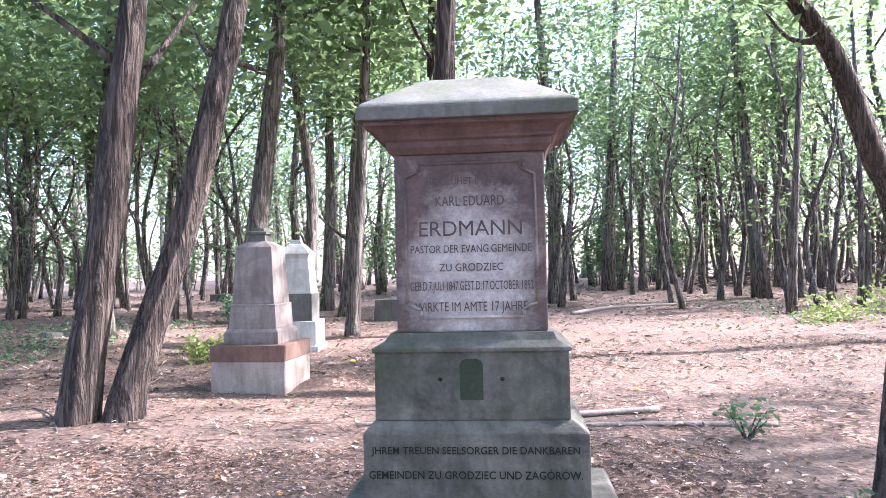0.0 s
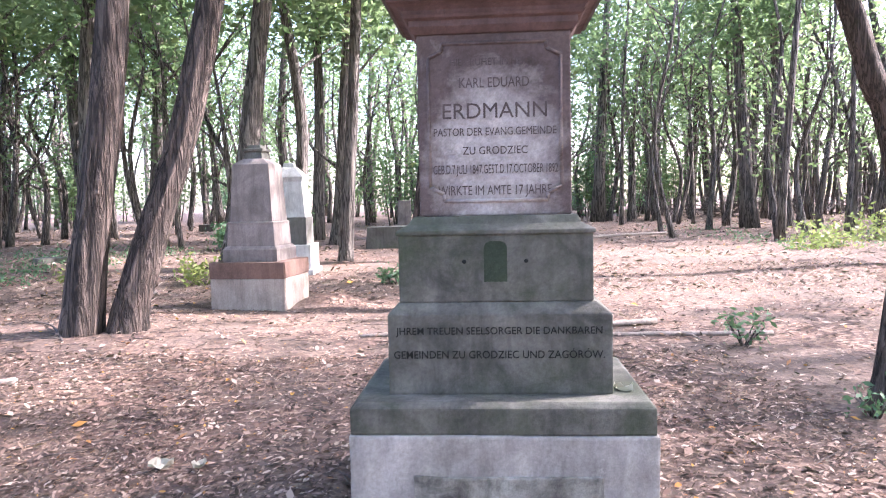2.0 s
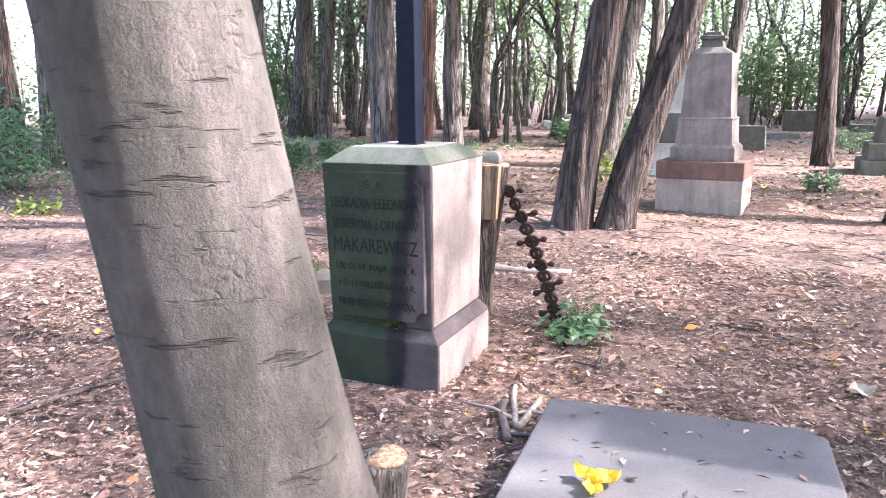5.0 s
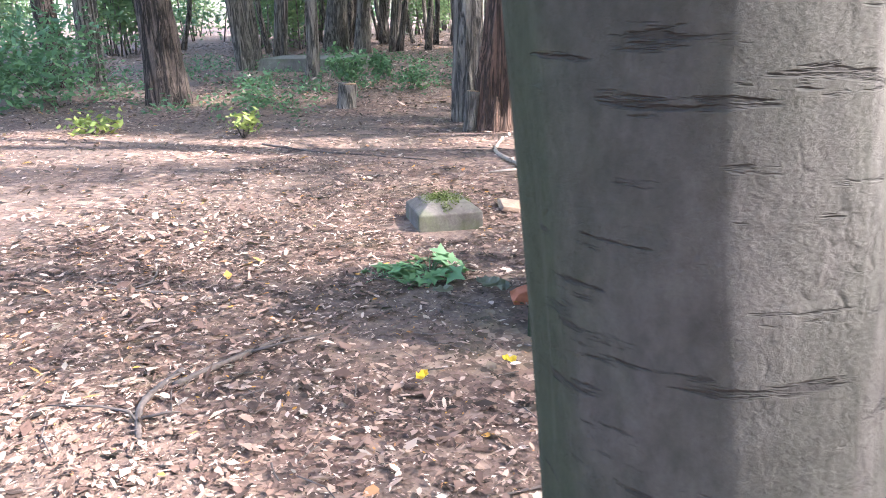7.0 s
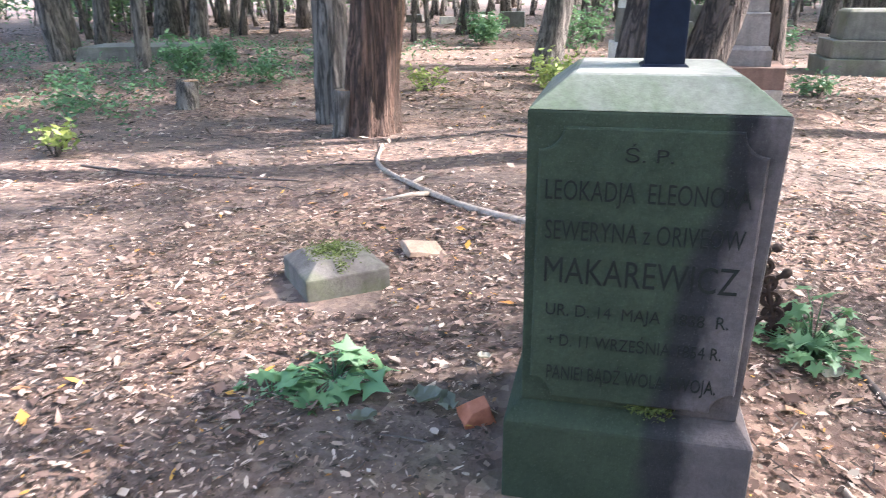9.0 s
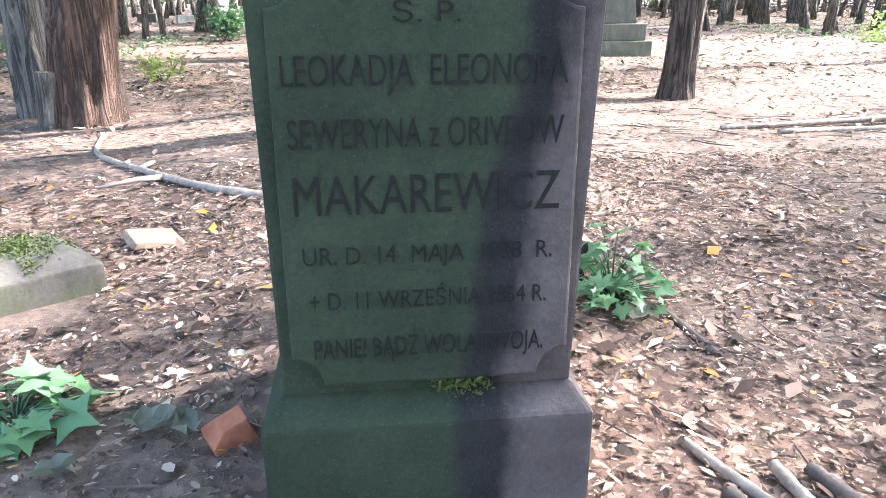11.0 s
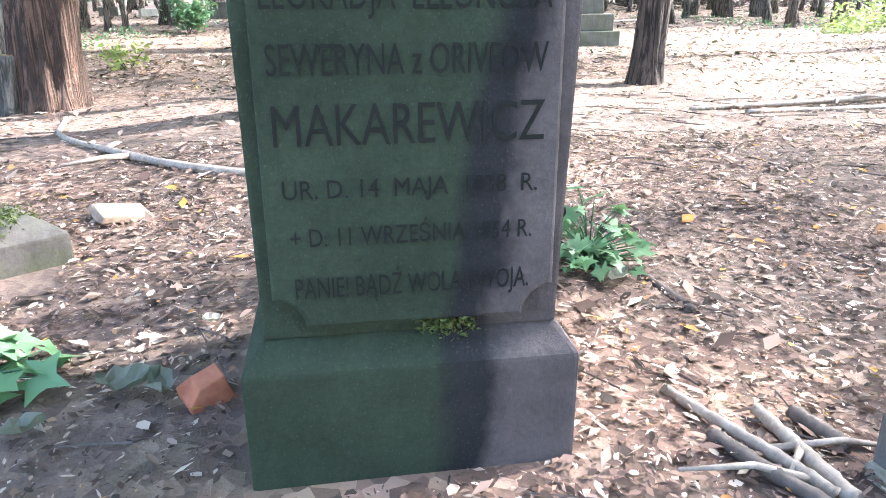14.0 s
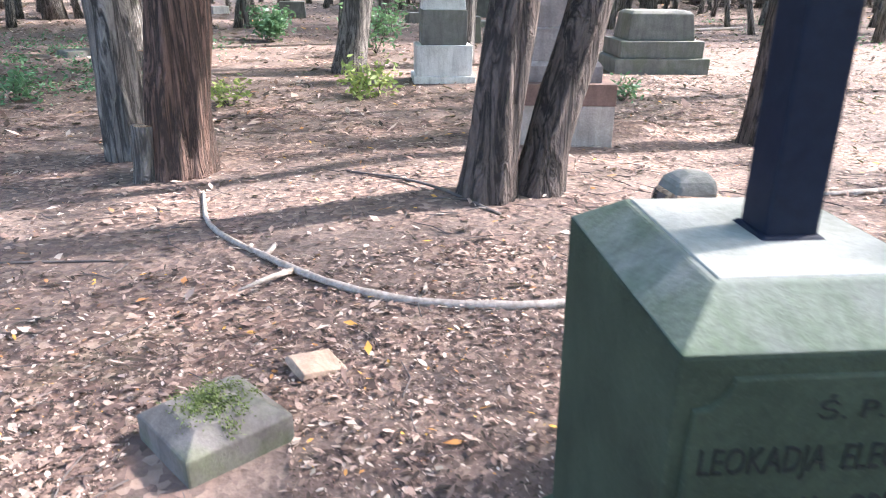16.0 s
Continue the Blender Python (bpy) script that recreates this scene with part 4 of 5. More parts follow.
SLAB_M, SLAB_W, SLAB_L = slab()


# ---- the obelisk gravestones ----
def obelisk():
    t = thing("obelisk_gravestone", -1.87, 7.50, -0.03, -10.0, "tapering obelisk gravestone on pale base with brown band", "gravestone")
    part("base", box(-0.45, 0.45, -0.42, 0.42, 0, 0.43, 0.012, 1, 0.004), OB_PALE, t, "pale stained base stone")
    part("band", box(-0.455, 0.455, -0.425, 0.425, 0.43, 0.62, 0.010, 2, 0.003), OB_BAND, t, "brown weathered band stone")
    part("step", blocks([(0.62, -0.335, 0.335, -0.31, 0.31), (0.76, -0.335, 0.335, -0.31, 0.31), (0.80, -0.30, 0.30, -0.275, 0.275)], 0.006), OB_STONE, t)
    part("die", blocks([(0.80, -0.295, 0.295, -0.27, 0.27), (1.05, -0.28, 0.28, -0.255, 0.255), (1.075, -0.285, 0.285, -0.26, 0.26), (1.09, -0.265, 0.265, -0.24, 0.24)], 0.005), OB_STONE, t)
    part("shaft", blocks([(1.09, -0.262, 0.262, -0.237, 0.237), (1.76, -0.225, 0.225, -0.20, 0.20), (1.83, -0.12, 0.12, -0.12, 0.12)], 0.007, 3), OB_STONE, t, "smooth tapering shaft with grey stains")
    part("finial_block", blocks([(1.83, -0.115, 0.115, -0.115, 0.115), (1.91, -0.10, 0.10, -0.10, 0.10), (1.915, -0.13, 0.13, -0.13, 0.13), (1.945, -0.13, 0.13, -0.13, 0.13), (1.955, -0.09, 0.09, -0.09, 0.09), (1.99, -0.08, 0.08, -0.08, 0.08)], 0.004), GREY_STONE, t, "grey stepped top block")


obelisk()


def white_obelisk():
    t = thing("white_gravestone", -2.32, 11.9, -0.02, -3.0, "white obelisk gravestone on a grey block", "gravestone")
    part("foot", box(-0.458, 0.458, -0.396, 0.396, 0, 0.106, 0.01), WHITE_STONE, t)
    part("base", box(-0.414, 0.414, -0.352, 0.352, 0.106, 0.546, 0.012, 2, 0.004), WHITE_STONE, t)
    part("die", box(-0.334, 0.334, -0.299, 0.299, 0.546, 1.038, 0.012, 3, 0.004), GREY_STONE, t, "dark grey stained block")
    part("shaft", blocks([(1.038, -0.317, 0.317, -0.264, 0.264), (1.672, -0.264, 0.264, -0.229, 0.229), (1.760, -0.299, 0.299, -0.264, 0.264), (1.936, -0.132, 0.132, -0.114, 0.114)], 0.012), WHITE_STONE, t)
    part("finial", blocks([(1.936, -0.106, 0.106, -0.097, 0.097), (2.015, -0.088, 0.088, -0.079, 0.079)], 0.006), WHITE_STONE, t)


white_obelisk()


def stepped_pedestal():
    t = thing("stepped_pedestal", 1.38, 12.7, -0.05, -6.0, "grey mossy stepped pedestal of a lost gravestone", "pedestal")
    part("lower_step", box(-0.78, 0.78, -0.62, 0.62, 0, 0.30, 0.02, 1, 0.006), GREY_STONE, t)
    part("middle_step", box(-0.69, 0.69, -0.54, 0.54, 0.30, 0.57, 0.02, 2, 0.006), GREY_STONE, t)
    part("top_block", blocks([(0.57, -0.56, 0.56, -0.43, 0.43), (0.98, -0.51, 0.51, -0.39, 0.39), (1.03, -0.45, 0.45, -0.33, 0.33)], 0.02, 3), GREY_STONE, t)


stepped_pedestal()


def low_stones():
    def stone_at(x, y, turn, w, d, h, mat, label, taper=0.92):
        single("gravestone", blocks([(0, -w / 2, w / 2, -d / 2, d / 2), (h, -w / 2 * taper, w / 2 * taper, -d / 2 * taper, d / 2 * taper)], 0.02, x, 0.01), mat, label, "gravestone", "low stones in the wood",
               m=pose(x, y, float(ground_z(x, y)) - 0.04, 0, 0, turn))
    stone_at(-0.95, 18.4, -8, 1.1, 0.6, 0.62, GREY_STONE, "low squat grey gravestone stump among leaves")
    stone_at(-12.0, 14.4, 14, 2.4, 1.6, 0.32, GREY_STONE, "long low grey tomb slab among trees")
    stone_at(-5.2, 26.5, 0, 0.9, 0.6, 0.55, GREY_STONE, "small dark block far off among leaves")
    stone_at(3.4, 26.5, 5, 1.3, 0.8, 0.28, GREY_STONE, "flat grey slab far off on the leaves")
    stone_at(-8.6, 15.6, 40, 0.8, 0.5, 0.16, GREY_STONE, "flat stone lying among weeds")
    stone_at(-1.0, 24.5, 10, 1.2, 0.5, 0.35, GREY_STONE, "low broken stone far off")
    stone_at(-0.7, 25.9, 4, 0.55, 0.35, 1.25, OB_STONE, "upright pale pinkish gravestone far off", 0.85)
    stone_at(0.3, 22.8, 8, 1.0, 0.9, 0.22, GREY_STONE, "flat grey slab far off on the leaves")
    stone_at(1.4, 26.8, -14, 1.3, 0.3, 0.75, GREY_STONE, "grey upright slab far off among trees", 0.98)
    stone_at(-7.8, 28.3, 20, 0.6, 0.4, 0.3, WHITE_STONE, "small whitish broken stone far off")
    stone_at(-9.4, 30.0, 0, 0.7, 0.4, 0.35, GREY_STONE, "small grey broken stone far off")
    for x, y, h, w, mat, lab in ((10.3, 47.0, 1.5, 0.8, GREY_STONE, "grey stepped gravestone far off in the wood"), (12.6, 47.0, 1.35, 0.75, GREY_STONE, "dark gravestone far off in the wood"), (14.9, 47.0, 1.3, 0.9, OB_STONE, "pinkish pointed gravestone far off in the wood")):
        t = thing("far_gravestone", x, y, float(ground_z(x, y)) - 0.05, 0, lab, "gravestone", "far gravestones")
        part("base", box(-w * 0.62, w * 0.62, -0.45, 0.45, 0, h * 0.25, 0.02), mat, t)
        part("shaft", blocks([(h * 0.25, -w / 2, w / 2, -0.3, 0.3), (h * 0.8, -w * 0.42, w * 0.42, -0.25, 0.25), (h, -w * 0.16, w * 0.16, -0.1, 0.1)], 0.02), mat, t)


low_stones()


# ---- the mossy block, chip, brick ----
def mossy_block():
    t = thing("stone_block", -4.42, 3.07, float(ground_z(-4.42, 3.07)) - 0.03, 36, "low stone block with sloping mossy top lying in leaves", "stone block")
    part("block", blocks([(0, -0.19, 0.19, -0.18, 0.18), (0.125, -0.19, 0.19, -0.18, 0.18), (0.175, -0.12, 0.12, -0.11, 0.11)], 0.008, 2, 0.003), MOSSY_BLOCK, t)
    rng = np.random.default_rng(3)
    part("moss", leaf_cloud("moss", rng, [(0.135 * math.cos(k * 2.4) * math.sqrt(k / 15), 0.135 * math.sin(k * 2.4) * math.sqrt(k / 15), 0.172 - 0.03 * k / 15, 0.034) for k in range(16)], 420, 0.0065, 0.55), MOSS, t, "cushion of green moss")
    return t


mossy_block()
single("stone_chip", blocks([(0, -0.11, 0.10, -0.08, 0.08), (0.028, -0.10, 0.085, -0.07, 0.06)], 0.006, 4, 0.016), TAN_STONE, "broken pale tan stone chip lying on the leaves", "stone", m=pose(-4.09, 3.49, float(ground_z(-4.09, 3.49)) + 0.01, 12, 8, 30))
single("brick_fragment", blocks([(0, -0.055, 0.045, -0.045, 0.04), (0.05, -0.055, 0.04, -0.04, 0.04), (0.075, -0.02, 0.04, -0.03, 0.02)], 0.004, 8, 0.006), BRICK, "broken red brick piece beside the gravestone", "brick", m=pose(-3.66, 2.10, float(ground_z(-3.66, 2.10)) - 0.008, 14, -16, 25))


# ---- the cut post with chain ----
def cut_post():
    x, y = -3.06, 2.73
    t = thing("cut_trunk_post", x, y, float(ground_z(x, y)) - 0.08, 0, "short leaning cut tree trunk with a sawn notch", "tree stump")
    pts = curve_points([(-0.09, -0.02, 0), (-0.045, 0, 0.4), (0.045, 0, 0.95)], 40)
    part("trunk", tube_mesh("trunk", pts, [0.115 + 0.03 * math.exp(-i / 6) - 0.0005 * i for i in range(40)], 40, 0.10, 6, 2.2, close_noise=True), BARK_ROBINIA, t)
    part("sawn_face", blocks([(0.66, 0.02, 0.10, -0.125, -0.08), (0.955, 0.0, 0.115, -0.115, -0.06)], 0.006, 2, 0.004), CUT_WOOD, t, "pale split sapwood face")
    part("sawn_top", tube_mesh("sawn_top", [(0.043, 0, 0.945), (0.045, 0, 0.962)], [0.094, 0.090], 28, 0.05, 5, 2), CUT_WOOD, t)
    # a small loose stone resting on the sawn top, not wood
    part("broken_tip", blocks([(0.958, -0.03, 0.10, -0.06, 0.06), (1.0, -0.015, 0.095, -0.05, 0.045), (1.02, 0.02, 0.075, -0.03, 0.03)], 0.012, 3, 0.01), GREY_STONE, t, "small dark stone lying on the sawn top")
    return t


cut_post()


def iron_ornament():
    """A leaning strip of rusty openwork cast iron with knobbed arms."""
    t = thing("iron_grave_rail", -2.93, 2.75, 0, 0, "rusty openwork cast iron rail leaning on a cut trunk", "iron rail")
    a, b = Vector((0.0, -0.03, 0.80)), Vector((0.30, -0.03, 0.03))
    n = 12
    rng = random.Random(4)
    along = (b - a).normalized()
    across = Vector((-along.z, 0, along.x))
    part("bar", tube_mesh("bar", curve_points([a, (a + b) / 2 + Vector((0.035, 0, -0.02)), b], 12), [0.012] * 12, 7, 0.2, 3, 1), RUST, t)
    for i in range(n):
        u = (i + 0.5) / n
        p = a.lerp(b, u) + Vector((0.035 * math.sin(u * math.pi), 0, -0.02 * math.sin(u * math.pi)))
        bm = bmesh.new()
        ring = []
        R, r = 0.030, 0.012
        M = Matrix.Translation(p) @ pose(0, 0, 0, 90, 0, rng.uniform(-15, 15))
        for k in range(12):
            aa = 2 * math.pi * k / 12
            row = []
            for j in range(6):
                bb = 2 * math.pi * j / 6
                row.append(bm.verts.new(M @ Vector(((R + r * math.cos(bb)) * math.cos(aa), (R + r * math.cos(bb)) * math.sin(aa) * 0.9, r * math.sin(bb)))))
            ring.append(row)
        for k in range(12):
            for j in range(6):
                bm.faces.new((ring[k][j], ring[(k + 1) % 12][j], ring[(k + 1) % 12][(j + 1) % 6], ring[k][(j + 1) % 6]))
        link = part("ring", bm, RUST, t)
        if i % 2 == 0:
            d = (across + Vector((0, 0.1, rng.uniform(-0.3, 0.3)))).normalized() * rng.uniform(0.065, 0.09)
            part("arm", tube_mesh("arm", [p - d * 1.1, p - d, p - d * 0.8, p - d * 0.6, p, p + d * 0.6, p + d * 0.8, p + d, p + d * 1.1], [0.004, 0.016, 0.018, 0.009, 0.011, 0.009, 0.018, 0.016, 0.004], 8), RUST, link)


iron_ornament()


# ---- stumps ----
def stump(x, y, r, h, label, seed):
    t = thing("tree_stump", x, y, float(ground_z(x, y)) - 0.05, 0, label, "tree stump", "stumps")
    pts = [(0.04 * r * i, 0, (h + 0.05) * i / 9) for i in range(10)]
    part("trunk", tube_mesh("trunk", pts, [r * (1 + 0.35 * math.exp(-i * 0.9)) for i in range(10)], 24, 0.06, 5, seed, close_noise=True), BARK_GREY, t)
    part("cut_face", tube_mesh("cut_face", [(0.36 * r, 0, h + 0.044), (0.36 * r, 0, h + 0.054)], [r * 0.9, r * 0.86], 20), CUT_WOOD, t, "pale sawn face")


stump(-2.86, 0.83, 0.085, 0.17, "small freshly sawn stump at the foot of a tree", 1)
stump(-5.42, 6.48, 0.085, 0.42, "short broken stub beside a twin tree", 4)
stump(-7.75, 8.0, 0.13, 0.32, "short sawn stump with leaves behind", 2)
stump(-7.1, 13.5, 0.10, 0.3, "small stump far off", 3)


# ---- branches and logs ----
def branch(label, ctrl, r0, r1, mat=DEAD_WOOD, twigs=0, seed=0):
    rng = random.Random(seed)
    z = lambda p: float(ground_z(p[0], p[1])) + r0 * 0.6 + p[2]
    c = [(p[0], p[1], z(p)) for p in ctrl]
    t = thing("fallen_branch", c[0][0], c[0][1], c[0][2], 0, label, "branch", "fallen branches")
    o = Vector(c[0])
    pts = [p - o for p in curve_points(c, 26)]
    part("stem", tube_mesh("stem", pts, [(r0 + (r1 - r0) * i / 25) * (1 + 0.16 * math.sin(i * 1.9 + seed) * math.sin(i * 0.7)) for i in range(26)], 9, 0.16, 3, seed), mat, t)
    for k in range(twigs):
        s = pts[rng.randrange(4, 24)]
        e = s + Vector((rng.uniform(-0.3, 0.3), rng.uniform(-0.3, 0.3), rng.uniform(0.0, 0.03)))
        part("twig", tube_mesh("twig", [s, (s + e) / 2 + Vector((0.02, 0.01, 0.01)), e], [r1 * 0.6, r1 * 0.5, r1 * 0.25], 5), mat, t)


branch("long crooked grey branch lying on the leaves", [(-4.92, 6.0, 0), (-4.75, 5.2, 0), (-4.35, 4.55, 0.01), (-4.02, 4.18, 0.01), (-3.67, 3.98, 0), (-3.2, 3.87, 0), (-2.75, 3.86, 0)], 0.014, 0.028, twigs=4, seed=1)
branch("straight dead log lying among leaves", [(-0.5, 5.45, 0), (0.3, 5.5, 0.02), (1.3, 5.6, 0.03), (2.36, 5.68, 0.02)], 0.018, 0.030, twigs=6, seed=2)
branch("weathered plank-like log lying on the ground", [(-0.2, 5.2, 0), (0.9, 5.3, 0.0), (2.1, 5.2, 0.0), (3.2, 5.05, 0.0)], 0.020, 0.024, twigs=3, seed=3)
branch("thin brown stick on the leaves", [(-7.1, 5.1, 0), (-6.4, 4.9, 0), (-5.7, 4.8, 0), (-5.2, 4.75, 0)], 0.010, 0.006, DARK_WOOD, 3, 4)
branch("thin brown stick on the leaves", [(-3.9, 6.2, 0), (-3.4, 5.6, 0.02), (-3.0, 5.0, 0.0)], 0.008, 0.012, DARK_WOOD, 3, 5)
branch("thick brown branch in the litter", [(-2.67, 1.91, 0), (-2.64, 1.76, 0.01), (-2.59, 1.60, 0.01), (-2.57, 1.50, 0.01)], 0.012, 0.015, DEAD_WOOD, 2, 7)
branch("dark broken branch in the litter", [(-2.67, 1.72, 0.0), (-2.65, 1.60, 0.01), (-2.61, 1.49, 0.01), (-2.56, 1.36, 0.01)], 0.016, 0.017, DARK_WOOD, 1, 6)
branch("thick brown branch in the litter", [(-2.53, 1.78, 0.01), (-2.54, 1.62, 0.01), (-2.55, 1.48, 0.01)], 0.014, 0.017, DEAD_WOOD, 1, 8)
branch("dark broken branch in the litter", [(-2.46, 1.76, 0.01), (-2.45, 1.68, 0.01), (-2.44, 1.62, 0.01)], 0.015, 0.017, DARK_WOOD, 0, 9)
branch("dark stick lying on bare soil", [(-2.37, 2.58, 0), (-2.36, 2.45, 0), (-2.36, 2.31, 0)], 0.010, 0.016, DARK_WOOD, 1, 10)
branch("curved dry stick on bare soil", [(-4.55, 0.92, 0), (-4.5, 1.08, 0.01), (-4.42, 1.4, 0)], 0.014, 0.010, DARK_WOOD, 2, 11)
branch("forked dry twig on sunlit soil", [(-4.6, 1.02, 0), (-4.55, 0.78, 0.01), (-4.42, 0.62, 0)], 0.012, 0.009, DARK_WOOD, 3, 12)
branch("thin long twig on the leaves", [(-5.56, 1.50, 0), (-5.26, 1.55, 0), (-5.02, 1.60, 0)], 0.008, 0.012, DARK_WOOD, 3, 13)
branch("long thin log far off", [(4.0, 19.0, 0), (5.5, 20.5, 0), (8, 21.2, 0)], 0.06, 0.05, DEAD_WOOD, 2, 14)


def brush_pile():
    """A bank of dead branches at the edge of the wood."""
    rng = np.random.default_rng(77)
    vs, fs = [], []
    for i in range(420):
        x, y = rng.uniform(12.5, 25), rng.uniform(31, 36)
        z = float(ground_z(x, y))
        a, e, ln = rng.uniform(0, 6.28), rng.uniform(-0.2, 0.6), rng.uniform(0.6, 2.2)
        d = Vector((math.cos(a) * math.cos(e), math.sin(a) * math.cos(e), math.sin(e))) * ln
        p = Vector((x, y, z + rng.uniform(0.0, 0.9)))
        r = rng.uniform(0.008, 0.03)
        v, f = tube([p - d * 0.5, p + Vector(rng.uniform(-0.1, 0.1, 3)), p + d * 0.5], [r, r * 0.8, r * 0.4], 5, cap=False)
        b = len(vs)
        vs += v
        fs += [tuple(q + b for q in face) for face in f]
    single("brush_pile", mesh_of("brush_pile", vs, fs), DARK_WOOD, "bank of dead brown branches at the wood's edge", "brushwood", kind="stuff")


brush_pile()


# ---- plants ----
def plant(x, y, size, n, label, mat=LEAF_LIGHT, seed=0, tall=0.6, lobes=True, scale=1.0):
    """A small ground plant: stalks with broad lobed leaves."""
    rng = np.random.default_rng(700 + seed)
    t = thing("plant", x, y, float(ground_z(x, y)), 0, label, "plant", "ground plants")
    for i in range(n):
        a = rng.uniform(0, 6.28)
        w = size * math.sqrt(rng.uniform(0.02, 1))
        h = size * tall * rng.uniform(0.25, 1.0) * (1.15 - w / size * 0.6)
        tip = Vector((w * math.cos(a), w * math.sin(a), h))
        st = part("stalk", tube_mesh("stalk", [(0, 0, -0.01), (tip.x * 0.4, tip.y * 0.4, h * 0.65), tuple(tip)], [0.003, 0.0025, 0.002], 5), LEAF_LIGHT, t)
        L = rng.uniform(0.022, 0.052) * scale
        bm = bmesh.new()
        m = 13
        rim = []
        c = bm.verts.new((0, 0, 0))
        for k in range(m):
            b = -2.6 + 5.2 * k / (m - 1)
            rr = L * (1.0 + 0.42 * math.cos(b * 5)) * (1.15 - 0.12 * abs(b))
            rim.append(bm.verts.new((rr * math.cos(b), rr * math.sin(b), -0.10 * rr + 0.12 * abs(math.sin(b)) * rr)))
        for k in range(m - 1):
            bm.faces.new((c, rim[k], rim[k + 1]))
        bm.transform(Matrix.Translation(tip) @ pose(0, 0, 0, rng.uniform(-40, 40), rng.uniform(-15, 45), math.degrees(a)))
        part("leaf", bm, mat, st)


plant(-4.17, 2.24, 0.17, 34, "low green plant with broad lobed leaves", seed=1, tall=0.62)
plant(-4.34, 2.10, 0.13, 18, "low bluish green lobed leaves beside a plant", seed=2, tall=0.35)
plant(-2.53, 2.66, 0.19, 90, "bushy green plant at the foot of the chain", seed=3, tall=1.0, scale=0.62)
plant(-2.50, 2.72, 0.10, 10, "tall thin green shoots behind a gravestone", seed=4, tall=3.4)


def bush(x, y, r, h, n, mat, label, seed, size=0.05):
    rng = np.random.default_rng(800 + seed)
    t = thing("bush", x, y, float(ground_z(x, y)), 0, label, "bush", "small bushes")
    cl = []
    for i in range(6):
        a = rng.uniform(0, 6.28)
        e = Vector((r * 0.8 * math.cos(a), r * 0.8 * math.sin(a), h * rng.uniform(0.5, 1)))
        part("stem", tube_mesh("stem", [(0, 0, -0.03), tuple(e * 0.5), tuple(e)], [0.010, 0.007, 0.004], 5), BARK_DARK, t)
        cl += [(*e, r * 0.35), (*(e * 0.65), r * 0.35)]
    part("leaves", leaf_cloud("leaves", rng, cl, n // 12, size, 0.8, cull=False), mat, t)


bush(-5.45, 18.6, 0.44, 0.72, 1100, LEAF_LIGHT, "round bright green bush on the leaves", 1, 0.07)
bush(-9.0, 10.3, 0.28, 0.75, 420, LEAF_LIGHT, "small green leafy sapling bush", 2, 0.06)
bush(-9.2, 12.3, 0.27, 0.45, 300, LEAF_LIGHT, "small green bush on the litter", 3, 0.06)
bush(-7.8, 10.3, 0.25, 0.38, 240, LEAF_LIGHT, "small green bush on the litter", 4, 0.05)
bush(-7.5, 5.35, 0.15, 0.27, 130, LEAF_YELLOW, "small yellow-green seedling plant", 5, 0.045)
bush(-9.1, 5.0, 0.26, 0.14, 150, LEAF_YELLOW, "low yellow-green ground plant", 6, 0.05)
bush(-11.4, 6.6, 1.1, 0.9, 1600, LEAF_LIGHT, "low spreading green shrub at the wood's edge", 7, 0.06)
bush(-12.6, 6.9, 1.2, 1.0, 1600, LEAF_LIGHT, "low spreading green shrub at the wood's edge", 8, 0.06)
bush(-5.2, 9.8, 0.25, 0.25, 220, LEAF_YELLOW, "small dry bush with pale leaves", 9, 0.04)
bush(-3.4, 10.4, 0.38, 0.45, 420, LEAF_YELLOW, "small yellow-green bush at a tree", 10, 0.05)
bush(-0.35, 9.6, 0.24, 0.22, 220, LEAF_LIGHT, "small green seedling clump", 11, 0.045)
bush(-3.1, 15.6, 0.6, 1.1, 700, LEAF_LIGHT, "dark green bush between trees", 12, 0.06)
bush(2.78, 4.7, 0.20, 0.30, 110, LEAF_LIGHT, "small pale green seedling in litter", 13, 0.035)
bush(9.3, 15.0, 0.8, 0.25, 700, LEAF_YELLOW, "yellow-green low plants in the sun", 14, 0.07)
bush(11.5, 17.0, 1.2, 0.3, 900, LEAF_YELLOW, "yellow-green low plants in the sun", 15, 0.07)
bush(-8.8, 7.9, 0.5, 0.3, 400, LEAF_LIGHT, "low green weeds on the litter", 16, 0.045)
bush(2.66, 2.76, 0.14, 0.15, 80, LEAF_LIGHT, "small green plant at a trunk's foot", 17, 0.03)
bush(1.3, 17.3, 0.4, 0.45, 400, LEAF_LIGHT, "small green bush by a low stone", 18, 0.05)


